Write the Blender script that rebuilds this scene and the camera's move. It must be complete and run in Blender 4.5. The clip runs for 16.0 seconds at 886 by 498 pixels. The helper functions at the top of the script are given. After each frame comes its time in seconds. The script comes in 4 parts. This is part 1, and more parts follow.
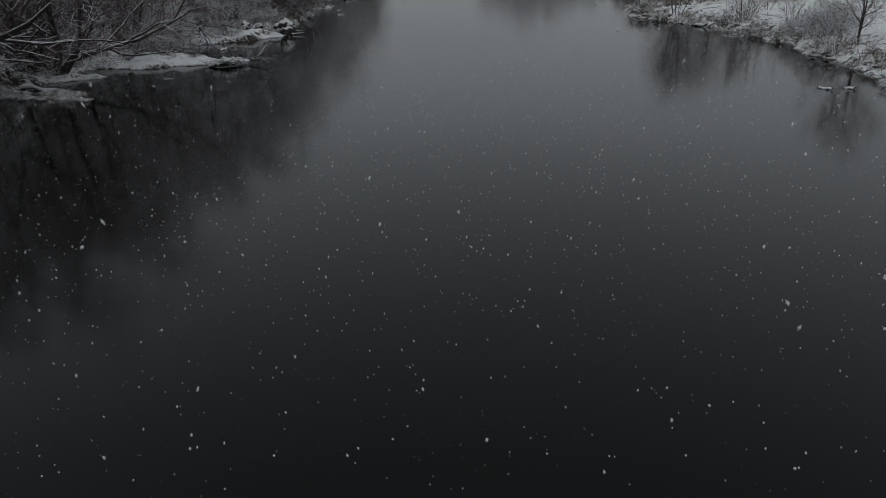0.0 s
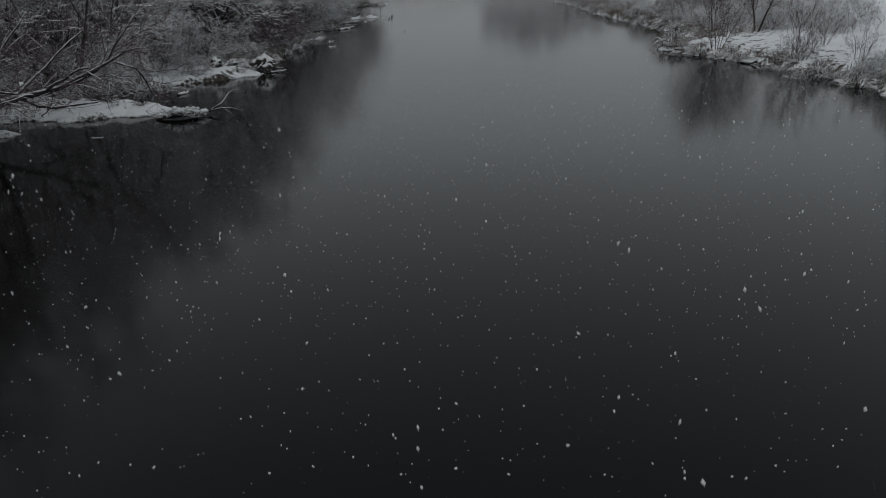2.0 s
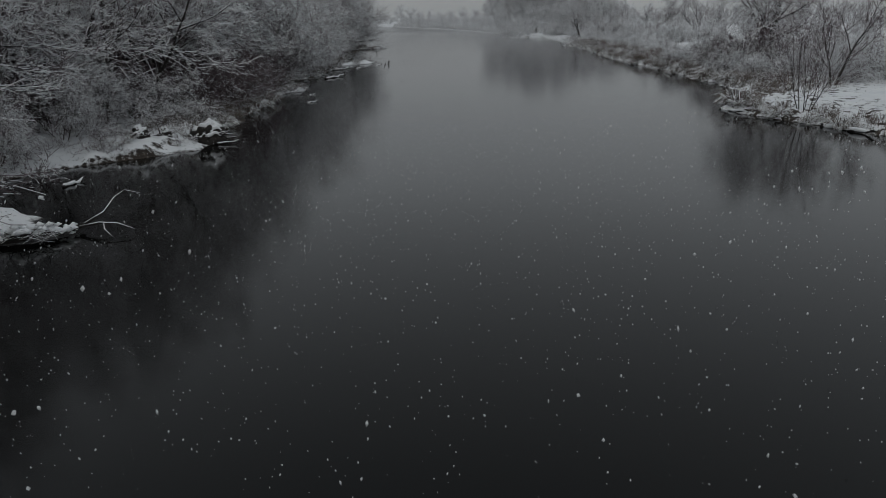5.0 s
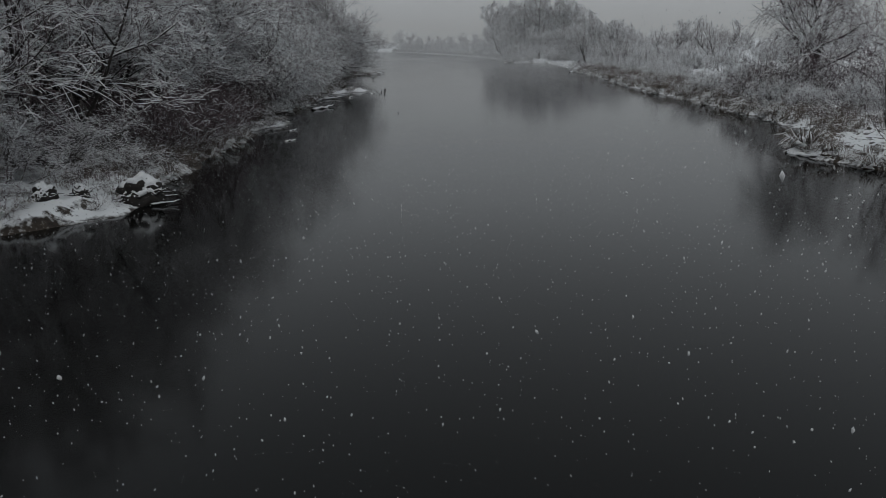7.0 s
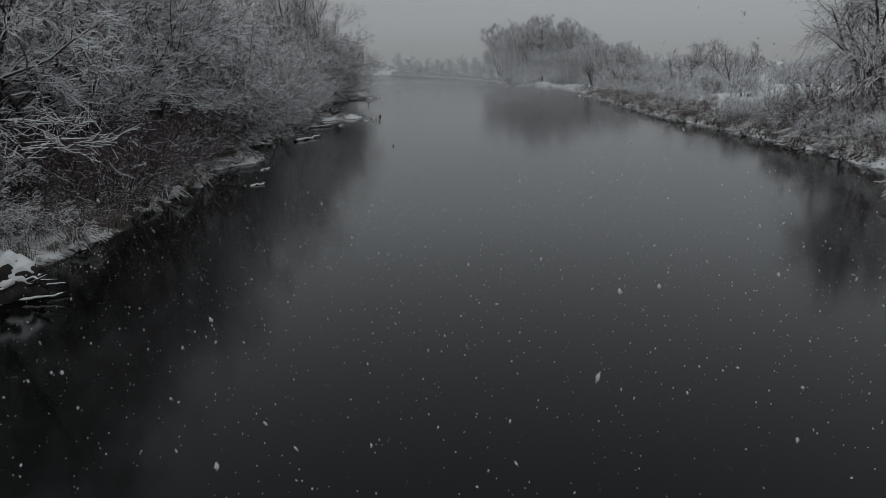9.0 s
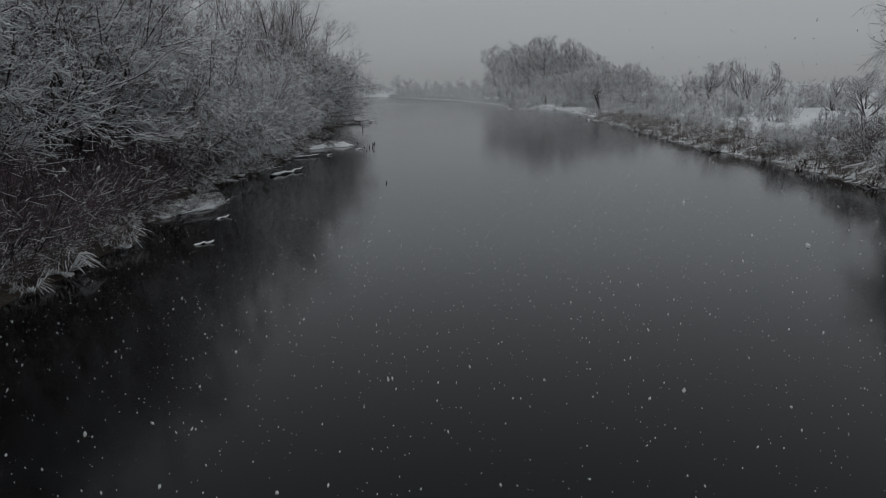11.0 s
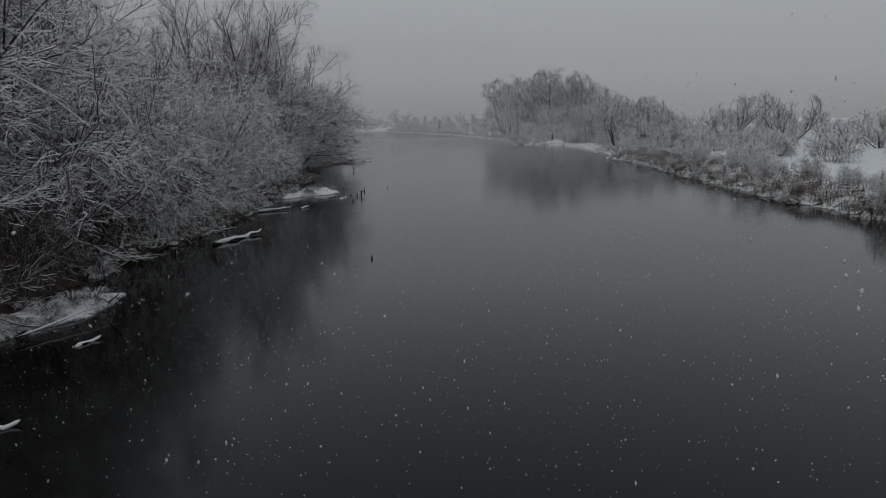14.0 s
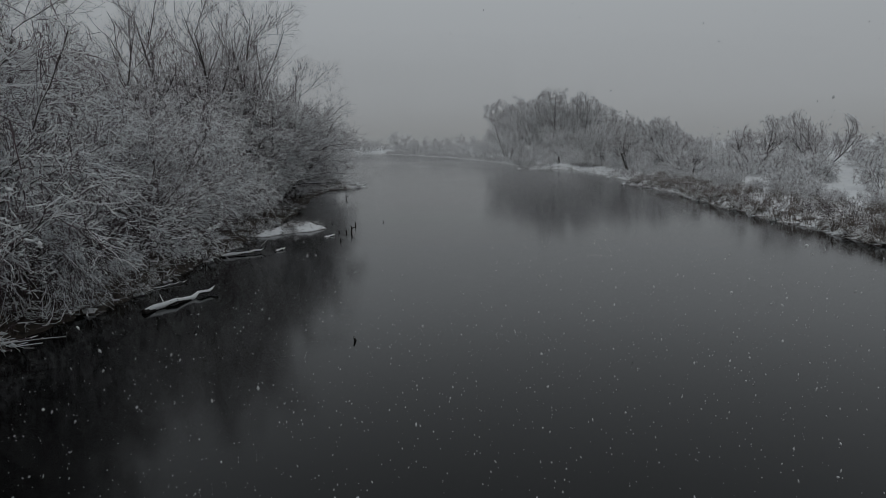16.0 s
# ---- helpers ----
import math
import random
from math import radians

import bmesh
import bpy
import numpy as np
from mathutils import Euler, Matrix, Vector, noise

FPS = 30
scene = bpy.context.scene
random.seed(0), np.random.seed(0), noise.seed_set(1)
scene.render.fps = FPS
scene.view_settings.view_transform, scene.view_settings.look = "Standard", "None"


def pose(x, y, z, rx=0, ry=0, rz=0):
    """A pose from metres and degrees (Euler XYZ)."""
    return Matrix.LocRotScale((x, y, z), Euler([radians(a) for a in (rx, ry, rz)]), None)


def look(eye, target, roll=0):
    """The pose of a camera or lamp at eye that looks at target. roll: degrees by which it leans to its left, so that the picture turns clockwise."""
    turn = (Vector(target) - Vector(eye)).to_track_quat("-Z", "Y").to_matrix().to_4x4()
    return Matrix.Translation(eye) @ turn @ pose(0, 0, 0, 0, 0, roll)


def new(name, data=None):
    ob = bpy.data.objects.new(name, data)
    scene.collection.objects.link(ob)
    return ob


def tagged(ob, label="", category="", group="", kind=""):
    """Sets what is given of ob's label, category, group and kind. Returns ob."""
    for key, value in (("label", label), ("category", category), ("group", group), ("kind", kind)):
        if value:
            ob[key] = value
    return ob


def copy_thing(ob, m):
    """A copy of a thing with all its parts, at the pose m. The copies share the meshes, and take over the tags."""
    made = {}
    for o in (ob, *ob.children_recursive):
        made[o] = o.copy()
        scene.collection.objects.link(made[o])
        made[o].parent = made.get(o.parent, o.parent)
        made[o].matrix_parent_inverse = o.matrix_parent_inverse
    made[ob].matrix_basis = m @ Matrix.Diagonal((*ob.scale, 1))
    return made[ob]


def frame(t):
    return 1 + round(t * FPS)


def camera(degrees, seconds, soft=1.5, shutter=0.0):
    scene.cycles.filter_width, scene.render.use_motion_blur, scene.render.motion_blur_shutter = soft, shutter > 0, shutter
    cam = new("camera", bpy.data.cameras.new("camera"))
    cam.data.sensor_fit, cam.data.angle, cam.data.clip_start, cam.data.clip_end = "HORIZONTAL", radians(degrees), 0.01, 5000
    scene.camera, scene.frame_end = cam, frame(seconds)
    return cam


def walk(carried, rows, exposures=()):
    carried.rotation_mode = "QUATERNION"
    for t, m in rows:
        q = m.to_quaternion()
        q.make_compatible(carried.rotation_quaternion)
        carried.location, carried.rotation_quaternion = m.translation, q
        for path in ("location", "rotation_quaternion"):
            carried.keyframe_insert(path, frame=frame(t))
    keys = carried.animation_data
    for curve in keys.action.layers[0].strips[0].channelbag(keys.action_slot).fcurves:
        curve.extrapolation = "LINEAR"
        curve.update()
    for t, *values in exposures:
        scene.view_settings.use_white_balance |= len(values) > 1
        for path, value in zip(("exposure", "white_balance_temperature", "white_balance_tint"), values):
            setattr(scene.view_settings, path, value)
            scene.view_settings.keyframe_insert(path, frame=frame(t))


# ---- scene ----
import functools

cam = camera(64.0, 16.0, soft=0.8)
# seconds, eye, point looked at, roll: a level flight up the river while the camera tilts upwards
PATH = [
    (0.0, (-0.038, 0.098, 4.518), (-0.077, 9.305, 0.616), -1.10),
    (1.0, (-0.128, 3.515, 4.492), (-0.171, 12.779, 0.727), -1.06),
    (2.0, (-0.216, 6.912, 4.465), (-0.259, 16.239, 0.858), -1.02),
    (3.0, (-0.300, 10.293, 4.436), (-0.341, 19.683, 0.997), -0.98),
    (4.0, (-0.384, 13.661, 4.408), (-0.419, 23.112, 1.138), -0.93),
    (5.0, (-0.466, 17.019, 4.380), (-0.494, 26.524, 1.275), -0.89),
    (6.0, (-0.548, 20.369, 4.355), (-0.567, 29.924, 1.408), -0.85),
    (7.0, (-0.631, 23.713, 4.332), (-0.639, 33.315, 1.536), -0.81),
    (8.0, (-0.714, 27.056, 4.314), (-0.711, 36.699, 1.664), -0.77),
    (9.0, (-0.799, 30.400, 4.300), (-0.784, 40.080, 1.793), -0.75),
    (10.0, (-0.887, 33.747, 4.292), (-0.859, 43.464, 1.928), -0.72),
    (11.0, (-0.978, 37.101, 4.292), (-0.938, 46.852, 2.072), -0.71),
    (12.0, (-1.073, 40.465, 4.300), (-1.021, 50.248, 2.229), -0.70),
    (13.0, (-1.172, 43.840, 4.317), (-1.110, 53.654, 2.399), -0.71),
    (14.0, (-1.276, 47.231, 4.344), (-1.205, 57.074, 2.582), -0.72),
    (15.0, (-1.386, 50.639, 4.382), (-1.308, 60.509, 2.775), -0.75),
    (16.0, (-1.503, 54.069, 4.432), (-1.421, 63.961, 2.970), -0.79),
]
walk(cam, [(t, look(eye, target, roll)) for t, eye, target, roll in PATH], exposures=[(0.0, -1.98), (3.0, -1.93), (12.0, -1.95), (16.0, -2.08)])

# ---- world and light: overcast snow sky ----
SKY_WEIGHT = 0.12
world = bpy.data.worlds.new("overcast_sky")
scene.world = world
world.use_nodes = True
wt = world.node_tree
wt.nodes.clear()


def node(tree, kind, **values):
    n = tree.nodes.new(kind)
    for key, value in values.items():
        n.inputs[int(key[1:]) if key[0] == "i" and key[1:].isdigit() else key.replace("_", " ")].default_value = value
    return n


def ramp(tree, stops):
    n = tree.nodes.new("ShaderNodeValToRGB")
    e = n.color_ramp.elements
    while len(e) < len(stops):
        e.new(0.5)
    for k, (at, c) in zip(e, stops):
        k.position, k.color = at, (c[0], c[1], c[2], 1)
    return n


sky = wt.nodes.new("ShaderNodeTexSky")
sky.sky_type, sky.sun_disc = "NISHITA", False
sky.sun_elevation, sky.sun_rotation = radians(38), radians(200)
pale = node(wt, "ShaderNodeHueSaturation", Saturation=0.12, Value=0.10)
wt.links.new(sky.outputs[0], pale.inputs["Color"])
coords = wt.nodes.new("ShaderNodeTexCoord")
axes = wt.nodes.new("ShaderNodeSeparateXYZ")
wt.links.new(coords.outputs["Generated"], axes.inputs[0])
cloud = ramp(wt, [(0.0, (1.02, 1.055, 1.07)), (0.06, (1.27, 1.335, 1.39)), (0.22, (1.57, 1.68, 1.77)), (0.42, (1.24, 1.335, 1.42)), (0.66, (0.82, 0.89, 0.95)), (0.8, (1.65, 1.77, 1.88)), (1.0, (2.1, 2.25, 2.38))])
wt.links.new(axes.outputs["Z"], cloud.inputs[0])
blend = wt.nodes.new("ShaderNodeMixRGB")
blend.inputs[0].default_value = SKY_WEIGHT
wt.links.new(cloud.outputs[0], blend.inputs[1])
wt.links.new(pale.outputs[0], blend.inputs[2])
ground_glow = node(wt, "ShaderNodeBackground", Strength=1.0)
wt.links.new(blend.outputs[0], ground_glow.inputs["Color"])
world_out = wt.nodes.new("ShaderNodeOutputWorld")
wt.links.new(ground_glow.outputs[0], world_out.inputs[0])

sun = new("sun", bpy.data.lights.new("sun", "SUN"))
sun.data.energy, sun.data.angle, sun.data.color = 1.3, radians(40), (1.0, 0.98, 0.95)
sun.matrix_world = look((0, 0, 60), (12, 48, 20))

# ---- materials ----
def material(name):
    m = bpy.data.materials.new(name)
    m.use_nodes = True
    t = m.node_tree
    return m, t, t.nodes["Principled BSDF"]


def noise_at(t, scale, detail=4.0, rough=0.6, space="Object"):
    c = t.nodes.new("ShaderNodeTexCoord")
    n = node(t, "ShaderNodeTexNoise", Scale=scale, Detail=detail, Roughness=rough)
    t.links.new(c.outputs[space], n.inputs["Vector"])
    return n


def bump(t, shader, source, strength, distance):
    b = node(t, "ShaderNodeBump", Strength=strength, Distance=distance)
    t.links.new(source, b.inputs["Height"])
    t.links.new(b.outputs[0], shader.inputs["Normal"])


def mixed(t, factor, a, b):
    m = t.nodes.new("ShaderNodeMixRGB")
    for slot, v in ((0, factor), (1, a), (2, b)):
        if isinstance(v, tuple):
            m.inputs[slot].default_value = (*v, 1)
        elif isinstance(v, float):
            m.inputs[slot].default_value = v
        else:
            t.links.new(v, m.inputs[slot])
    return m.outputs[0]


def maths(t, op, a, b=0.0, clamp=False):
    m = t.nodes.new("ShaderNodeMath")
    m.operation, m.use_clamp = op, clamp
    for slot, v in ((0, a), (1, b)):
        if isinstance(v, (int, float)):
            m.inputs[slot].default_value = v
        else:
            t.links.new(v, m.inputs[slot])
    return m.outputs[0]


def snow_material(name="snow"):
    m, t, s = material(name)
    n1, n2 = noise_at(t, 1.3), noise_at(t, 22.0)
    r = ramp(t, [(0.3, (0.74, 0.76, 0.78)), (0.7, (0.86, 0.87, 0.87))])
    t.links.new(n1.outputs["Fac"], r.inputs[0])
    t.links.new(r.outputs[0], s.inputs["Base Color"])
    s.inputs["Roughness"].default_value = 0.75
    bump(t, s, n2.outputs["Fac"], 0.35, 0.02)
    return m


def bark_material(name, dark, light, snowy=0.0, scale=9.0):
    """Bark with grain and lichen; snowy: how readily snow lies on faces that look up."""
    m, t, s = material(name)
    n1, n2 = noise_at(t, scale, 5.0), noise_at(t, scale * 6, 3.0)
    r = ramp(t, [(0.3, dark), (0.7, light)])
    t.links.new(n1.outputs["Fac"], r.inputs[0])
    colour = r.outputs[0]
    if snowy:
        g = t.nodes.new("ShaderNodeNewGeometry")
        xyz = t.nodes.new("ShaderNodeSeparateXYZ")
        t.links.new(g.outputs["Normal"], xyz.inputs[0])
        f = maths(t, "ADD", xyz.outputs["Z"], maths(t, "MULTIPLY", n1.outputs["Fac"], 0.9))
        f = maths(t, "MULTIPLY", maths(t, "SUBTRACT", f, 1.35 - snowy), 6.0, True)
        colour = mixed(t, f, colour, (0.80, 0.81, 0.82))
    t.links.new(colour, s.inputs["Base Color"])
    s.inputs["Roughness"].default_value = 0.85
    bump(t, s, n2.outputs["Fac"], 0.5, 0.01)
    return m


def ground_material():
    m, t, s = material("snowy_ground")
    g = t.nodes.new("ShaderNodeNewGeometry")
    nz = t.nodes.new("ShaderNodeSeparateXYZ")
    t.links.new(g.outputs["Normal"], nz.inputs[0])
    at = t.nodes.new("ShaderNodeSeparateXYZ")
    t.links.new(g.outputs["Position"], at.inputs[0])
    n1, n2, n3 = noise_at(t, 0.9, 6.0), noise_at(t, 6.0, 5.0), noise_at(t, 40.0, 3.0)
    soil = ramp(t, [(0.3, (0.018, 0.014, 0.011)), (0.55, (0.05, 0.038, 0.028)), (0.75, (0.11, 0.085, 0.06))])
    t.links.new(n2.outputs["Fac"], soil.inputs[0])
    snow = ramp(t, [(0.3, (0.74, 0.76, 0.78)), (0.7, (0.86, 0.87, 0.87))])
    t.links.new(n1.outputs["Fac"], snow.inputs[0])
    # snow stays on gentle slopes above the wet edge, and thinly under the wood on the west bank
    slope = maths(t, "MULTIPLY", maths(t, "SUBTRACT", nz.outputs["Z"], 0.72), 4.2)
    patch = maths(t, "MULTIPLY", maths(t, "SUBTRACT", n2.outputs["Fac"], 0.47), 2.6)
    wet = maths(t, "MULTIPLY", maths(t, "SUBTRACT", maths(t, "ADD", at.outputs["Z"], maths(t, "MULTIPLY", n2.outputs["Fac"], 0.16)), 0.075), 16.0, True)
    inland = maths(t, "ADD", -15.6, maths(t, "MULTIPLY", maths(t, "MULTIPLY", maths(t, "SUBTRACT", at.outputs["Y"], 45.0), 0.2, True), 5.4))
    turf = maths(t, "MULTIPLY", maths(t, "MULTIPLY", maths(t, "SUBTRACT", at.outputs["Y"], 45.0), 0.5, True), maths(t, "MULTIPLY", maths(t, "SUBTRACT", 60.0, at.outputs["Y"]), 0.5, True))
    inland = maths(t, "ADD", inland, maths(t, "MULTIPLY", turf, 1.7))
    wood = maths(t, "MULTIPLY", maths(t, "SUBTRACT", inland, at.outputs["X"]), 0.8, True)
    near = maths(t, "MULTIPLY", maths(t, "SUBTRACT", 300.0, at.outputs["Y"]), 0.1, True)
    f = maths(t, "SUBTRACT", maths(t, "ADD", slope, patch), maths(t, "MULTIPLY", maths(t, "MULTIPLY", wood, near), 2.2))
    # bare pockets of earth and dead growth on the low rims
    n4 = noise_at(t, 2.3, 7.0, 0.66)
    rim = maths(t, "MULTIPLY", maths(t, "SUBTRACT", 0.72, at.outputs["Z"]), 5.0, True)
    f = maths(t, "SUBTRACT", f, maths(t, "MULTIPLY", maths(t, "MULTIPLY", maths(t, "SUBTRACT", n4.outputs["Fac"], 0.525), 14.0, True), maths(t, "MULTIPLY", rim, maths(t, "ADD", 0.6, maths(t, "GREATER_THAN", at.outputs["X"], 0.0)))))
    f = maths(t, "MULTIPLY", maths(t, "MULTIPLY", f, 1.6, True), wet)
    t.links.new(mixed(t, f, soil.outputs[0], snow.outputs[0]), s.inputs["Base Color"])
    s.inputs["Roughness"].default_value = 0.85
    bump(t, s, maths(t, "ADD", n2.outputs["Fac"], maths(t, "MULTIPLY", n3.outputs["Fac"], 0.3)), 0.6, 0.06)
    return m


def water_material():
    m, t, s = material("river_water")
    n1 = noise_at(t, 0.25, 2.0)
    r = ramp(t, [(0.3, (0.0020, 0.0022, 0.0022)), (0.7, (0.0035, 0.0035, 0.0032))])
    t.links.new(n1.outputs["Fac"], r.inputs[0])
    t.links.new(r.outputs[0], s.inputs["Base Color"])
    s.inputs["IOR"].default_value = 1.33
    s.inputs["Roughness"].default_value = 0.10
    n2 = noise_at(t, 1.6, 3.0)
    bump(t, s, n2.outputs["Fac"], 0.035, 0.02)
    return m


def flake_material():
    m, t, s = material("snowflake")
    s.inputs["Base Color"].default_value = (0.88, 0.89, 0.9, 1)
    s.inputs["Roughness"].default_value = 0.9
    s.inputs["Alpha"].default_value = 0.58
    return m


SNOW = snow_material()
BARK = bark_material("grey_bark", (0.030, 0.026, 0.023), (0.10, 0.088, 0.078), 0.55)
BARK_DARK = bark_material("dark_bark", (0.018, 0.016, 0.015), (0.06, 0.052, 0.046), 0.45)
TWIG = bark_material("twig_bark", (0.074, 0.054, 0.060), (0.20, 0.152, 0.164), 0.0, 3.0)
STRAW = bark_material("dry_grass", (0.075, 0.060, 0.052), (0.20, 0.165, 0.142), 0.0, 2.0)
WET_WOOD = bark_material("wet_wood", (0.010, 0.009, 0.008), (0.035, 0.029, 0.025), 0.0, 5.0)
TURF = bark_material("dead_turf", (0.022, 0.016, 0.012), (0.085, 0.062, 0.045), 0.5, 14.0)
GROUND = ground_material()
WATER = water_material()
FLAKE = flake_material()
VEIL = flake_material()
VEIL.name = "haze_snowflake"
VEIL.node_tree.nodes["Principled BSDF"].inputs["Alpha"].default_value = 1.0


# ---- mesh helpers ----
def mesh_of(name, verts, faces, mats, index=None, smooth=False):
    me = bpy.data.meshes.new(name)
    if isinstance(faces, np.ndarray):
        n, w = faces.shape
        me.vertices.add(len(verts))
        me.vertices.foreach_set("co", np.asarray(verts, dtype=np.float32).reshape(-1))
        me.loops.add(n * w)
        me.loops.foreach_set("vertex_index", faces.astype(np.int32).reshape(-1))
        me.polygons.add(n)
        me.polygons.foreach_set("loop_start", np.arange(0, n * w, w, dtype=np.int32))
    else:
        me.from_pydata(np.asarray(verts).tolist(), [], list(faces))
    for mat in mats:
        me.materials.append(mat)
    if index is not None:
        me.polygons.foreach_set("material_index", np.asarray(index, dtype=np.int32))
    me.polygons.foreach_set("use_smooth", np.full(len(me.polygons), smooth, dtype=bool))
    me.update(calc_edges=True)
    return me


def part(name, me, parent, label=""):
    ob = new(name, me)
    ob.parent = parent
    return tagged(ob, label)


def unit(v):
    return v / np.maximum(np.linalg.norm(v, axis=-1, keepdims=True), 1e-9)


def strands(rng, lines, radii, sides, snow=0.0, lift=1.0, frost_haze=0.0):
    """Branches as continuous tapering tubes. lines: (branch, point, 3); radii: (branch, point). snow: the share of
    level branches that carry a lumpy ridge of snow. The last argument is the share whitened all round, for rime and for
    haze put into the colour."""
    n, k, _ = lines.shape
    way = unit(np.gradient(lines, axis=1))
    side = np.cross(way, (0.0, 0.0, 1.0))
    side[np.linalg.norm(side, axis=2) < 0.02] = (1, 0, 0)
    side = unit(side)
    top = np.cross(side, way)
    level = np.clip(1.2 - np.mean(np.abs(way[:, :, 2]), axis=1) ** 2, 0, 1)
    loaded = rng.random(n) < snow * level
    paled = rng.random(n) < frost_haze
    ridge = loaded[:, None] * lift * (0.35 + 1.2 * rng.random((n, k)))
    verts = np.zeros((n, k, sides, 3))
    for j in range(sides):
        a = math.pi / 2 + 2 * math.pi * j / sides
        c, s = math.cos(a), math.sin(a)
        up = s * (1 + ridge) if s > 0.3 else np.full((n, k), s)
        off = (c * (1 + 0.3 * ridge))[..., None] * side + up[..., None] * top
        verts[:, :, j] = lines + off * radii[..., None]
    at = (np.arange(n) * k * sides)[:, None, None] + (np.arange(k - 1) * sides)[None, :, None]
    j = np.arange(sides)[None, None, :]
    i = (j + 1) % sides
    faces = np.stack([at + j, at + i, at + sides + i, at + sides + j], -1).reshape(-1, 4)
    upper = np.sin(math.pi / 2 + 2 * math.pi * (np.arange(sides) + 0.5) / sides) > 0.2
    white = (loaded[:, None] & (rng.random((n, k - 1)) < 0.9))[..., None] & upper | paled[:, None, None]
    return verts.reshape(-1, 3), faces, white.reshape(-1).astype(np.int32)


def joined(pieces):
    """One mesh's vertices, faces and material numbers out of several."""
    start = np.cumsum([0] + [len(v) for v, _, _ in pieces])
    return np.concatenate([v for v, _, _ in pieces]), np.concatenate([f + s for (_, f, _), s in zip(pieces, start)]), np.concatenate([i for _, _, i in pieces])


def rod(points, radii, sides=7, flat=1.0):
    """A bent tapering rod through the points, closed at both ends."""
    pts = [Vector(p) for p in points]
    verts, faces = [], []
    side = None
    for i, p in enumerate(pts):
        way = (pts[min(i + 1, len(pts) - 1)] - pts[max(i - 1, 0)]).normalized()
        if side is None:
            side = way.cross(Vector((0, 0, 1)))
            side = side.normalized() if side.length > 0.05 else Vector((1, 0, 0))
        side = (side - way * side.dot(way)).normalized()
        top = side.cross(way)
        for k in range(sides):
            a = 2 * math.pi * k / sides
            rr = radii[i] * (1 + 0.12 * noise.noise(p * 3 + Vector((k, 0, 0))))
            verts.append(tuple(p + side * math.cos(a) * rr + top * math.sin(a) * rr * flat))
    for i in range(len(pts) - 1):
        for k in range(sides):
            j = (k + 1) % sides
            faces.append((i * sides + k, i * sides + j, (i + 1) * sides + j, (i + 1) * sides + k))
    faces.append(tuple(range(sides))[::-1])
    faces.append(tuple((len(pts) - 1) * sides + k for k in range(sides)))
    return verts, faces


def add_rod(name, points, radii, mat, parent, label="", sides=7, flat=1.0):
    v, f = rod(points, radii, sides, flat)
    return part(name, mesh_of(name, v, f, [mat], None, True), parent, label)


def clumps(rng, at, size):
    """Flattened uneven pats of snow, ten faces each, at the given places."""
    n = len(at)
    w = size * (0.4 + 0.9 * rng.random(n) ** 1.5)
    ring = []
    for k in range(5):
        a = 2 * math.pi * k / 5 + rng.random(n) * 0.8
        r = w * (0.7 + 0.6 * rng.random(n))
        ring.append(at + np.stack([np.cos(a) * r, np.sin(a) * r, w * (0.25 * rng.random(n) - 0.2)], -1))
    up = np.array((0, 0, 1.0))
    v = np.stack(ring + [at + up * (w * 0.6)[:, None], at - up * (w * 0.35)[:, None]], 1).reshape(-1, 3)
    k = (np.arange(n) * 7)[:, None]
    f = np.concatenate([k + np.array([t]) for j in range(5) for t in ([j, (j + 1) % 5, 5], [(j + 1) % 5, j, 6])])
    return v, f


def bent(rng, start, way, length, n, wob, pull):
    """Wandering lines of n steps, drawn towards pull."""
    line = [start]
    for _ in range(n):
        way = unit(way + rng.normal(0, wob, way.shape) + np.array(pull))
        line.append(line[-1] + way * (length / n)[:, None])
    return np.stack(line, 1)


def shoots(rng, lines, radii, per, span, angle, ratio, fall, n, wob, pull, thick, thin, flat=1.0):
    """Side branches of the given branches: per of them on each, along the stretch span, shorter by fall towards the tip."""
    b, k, _ = lines.shape
    length = np.linalg.norm(np.diff(lines, axis=1), axis=2).sum(1)
    t = span[0] + (span[1] - span[0]) * (np.arange(per) + rng.random((b, per))) / per
    at = np.minimum((t * (k - 1)).astype(int), k - 2)
    f = (t * (k - 1) - at)[..., None]
    row = np.arange(b)[:, None]
    p, q = lines[row, at], lines[row, at + 1]
    along = unit(q - p)
    side = np.cross(along, (0.0, 0.0, 1.0))
    side[np.linalg.norm(side, axis=2) < 0.05] = (1, 0, 0)
    side = unit(side)
    top = np.cross(side, along)
    turn = 2.4 * np.arange(per)[None, :] + 6.28 * rng.random((b, 1)) + rng.normal(0, 0.5, (b, per))
    out = unit(np.cos(turn)[..., None] * side + flat * np.sin(turn)[..., None] * top)
    lean = np.radians(angle) * (0.7 + 0.6 * rng.random((b, per)))[..., None]
    way = along * np.cos(lean) + out * np.sin(lean)
    size = length[:, None] * ratio * (0.55 + 0.75 * rng.random((b, per))) * (1 - fall * t)
    rad = np.minimum((radii[row, at] * 0.62), thick)
    keep = (rng.random((b, per)) < 0.9).reshape(-1)
    start = (p + (q - p) * f).reshape(-1, 3)[keep]
    grown = bent(rng, start, way.reshape(-1, 3)[keep], size.reshape(-1)[keep], n, wob, pull)
    taper = np.linspace(1, 0.4, n + 1)[None, :]
    return grown, np.maximum(rad.reshape(-1)[keep][:, None] * taper, thin)


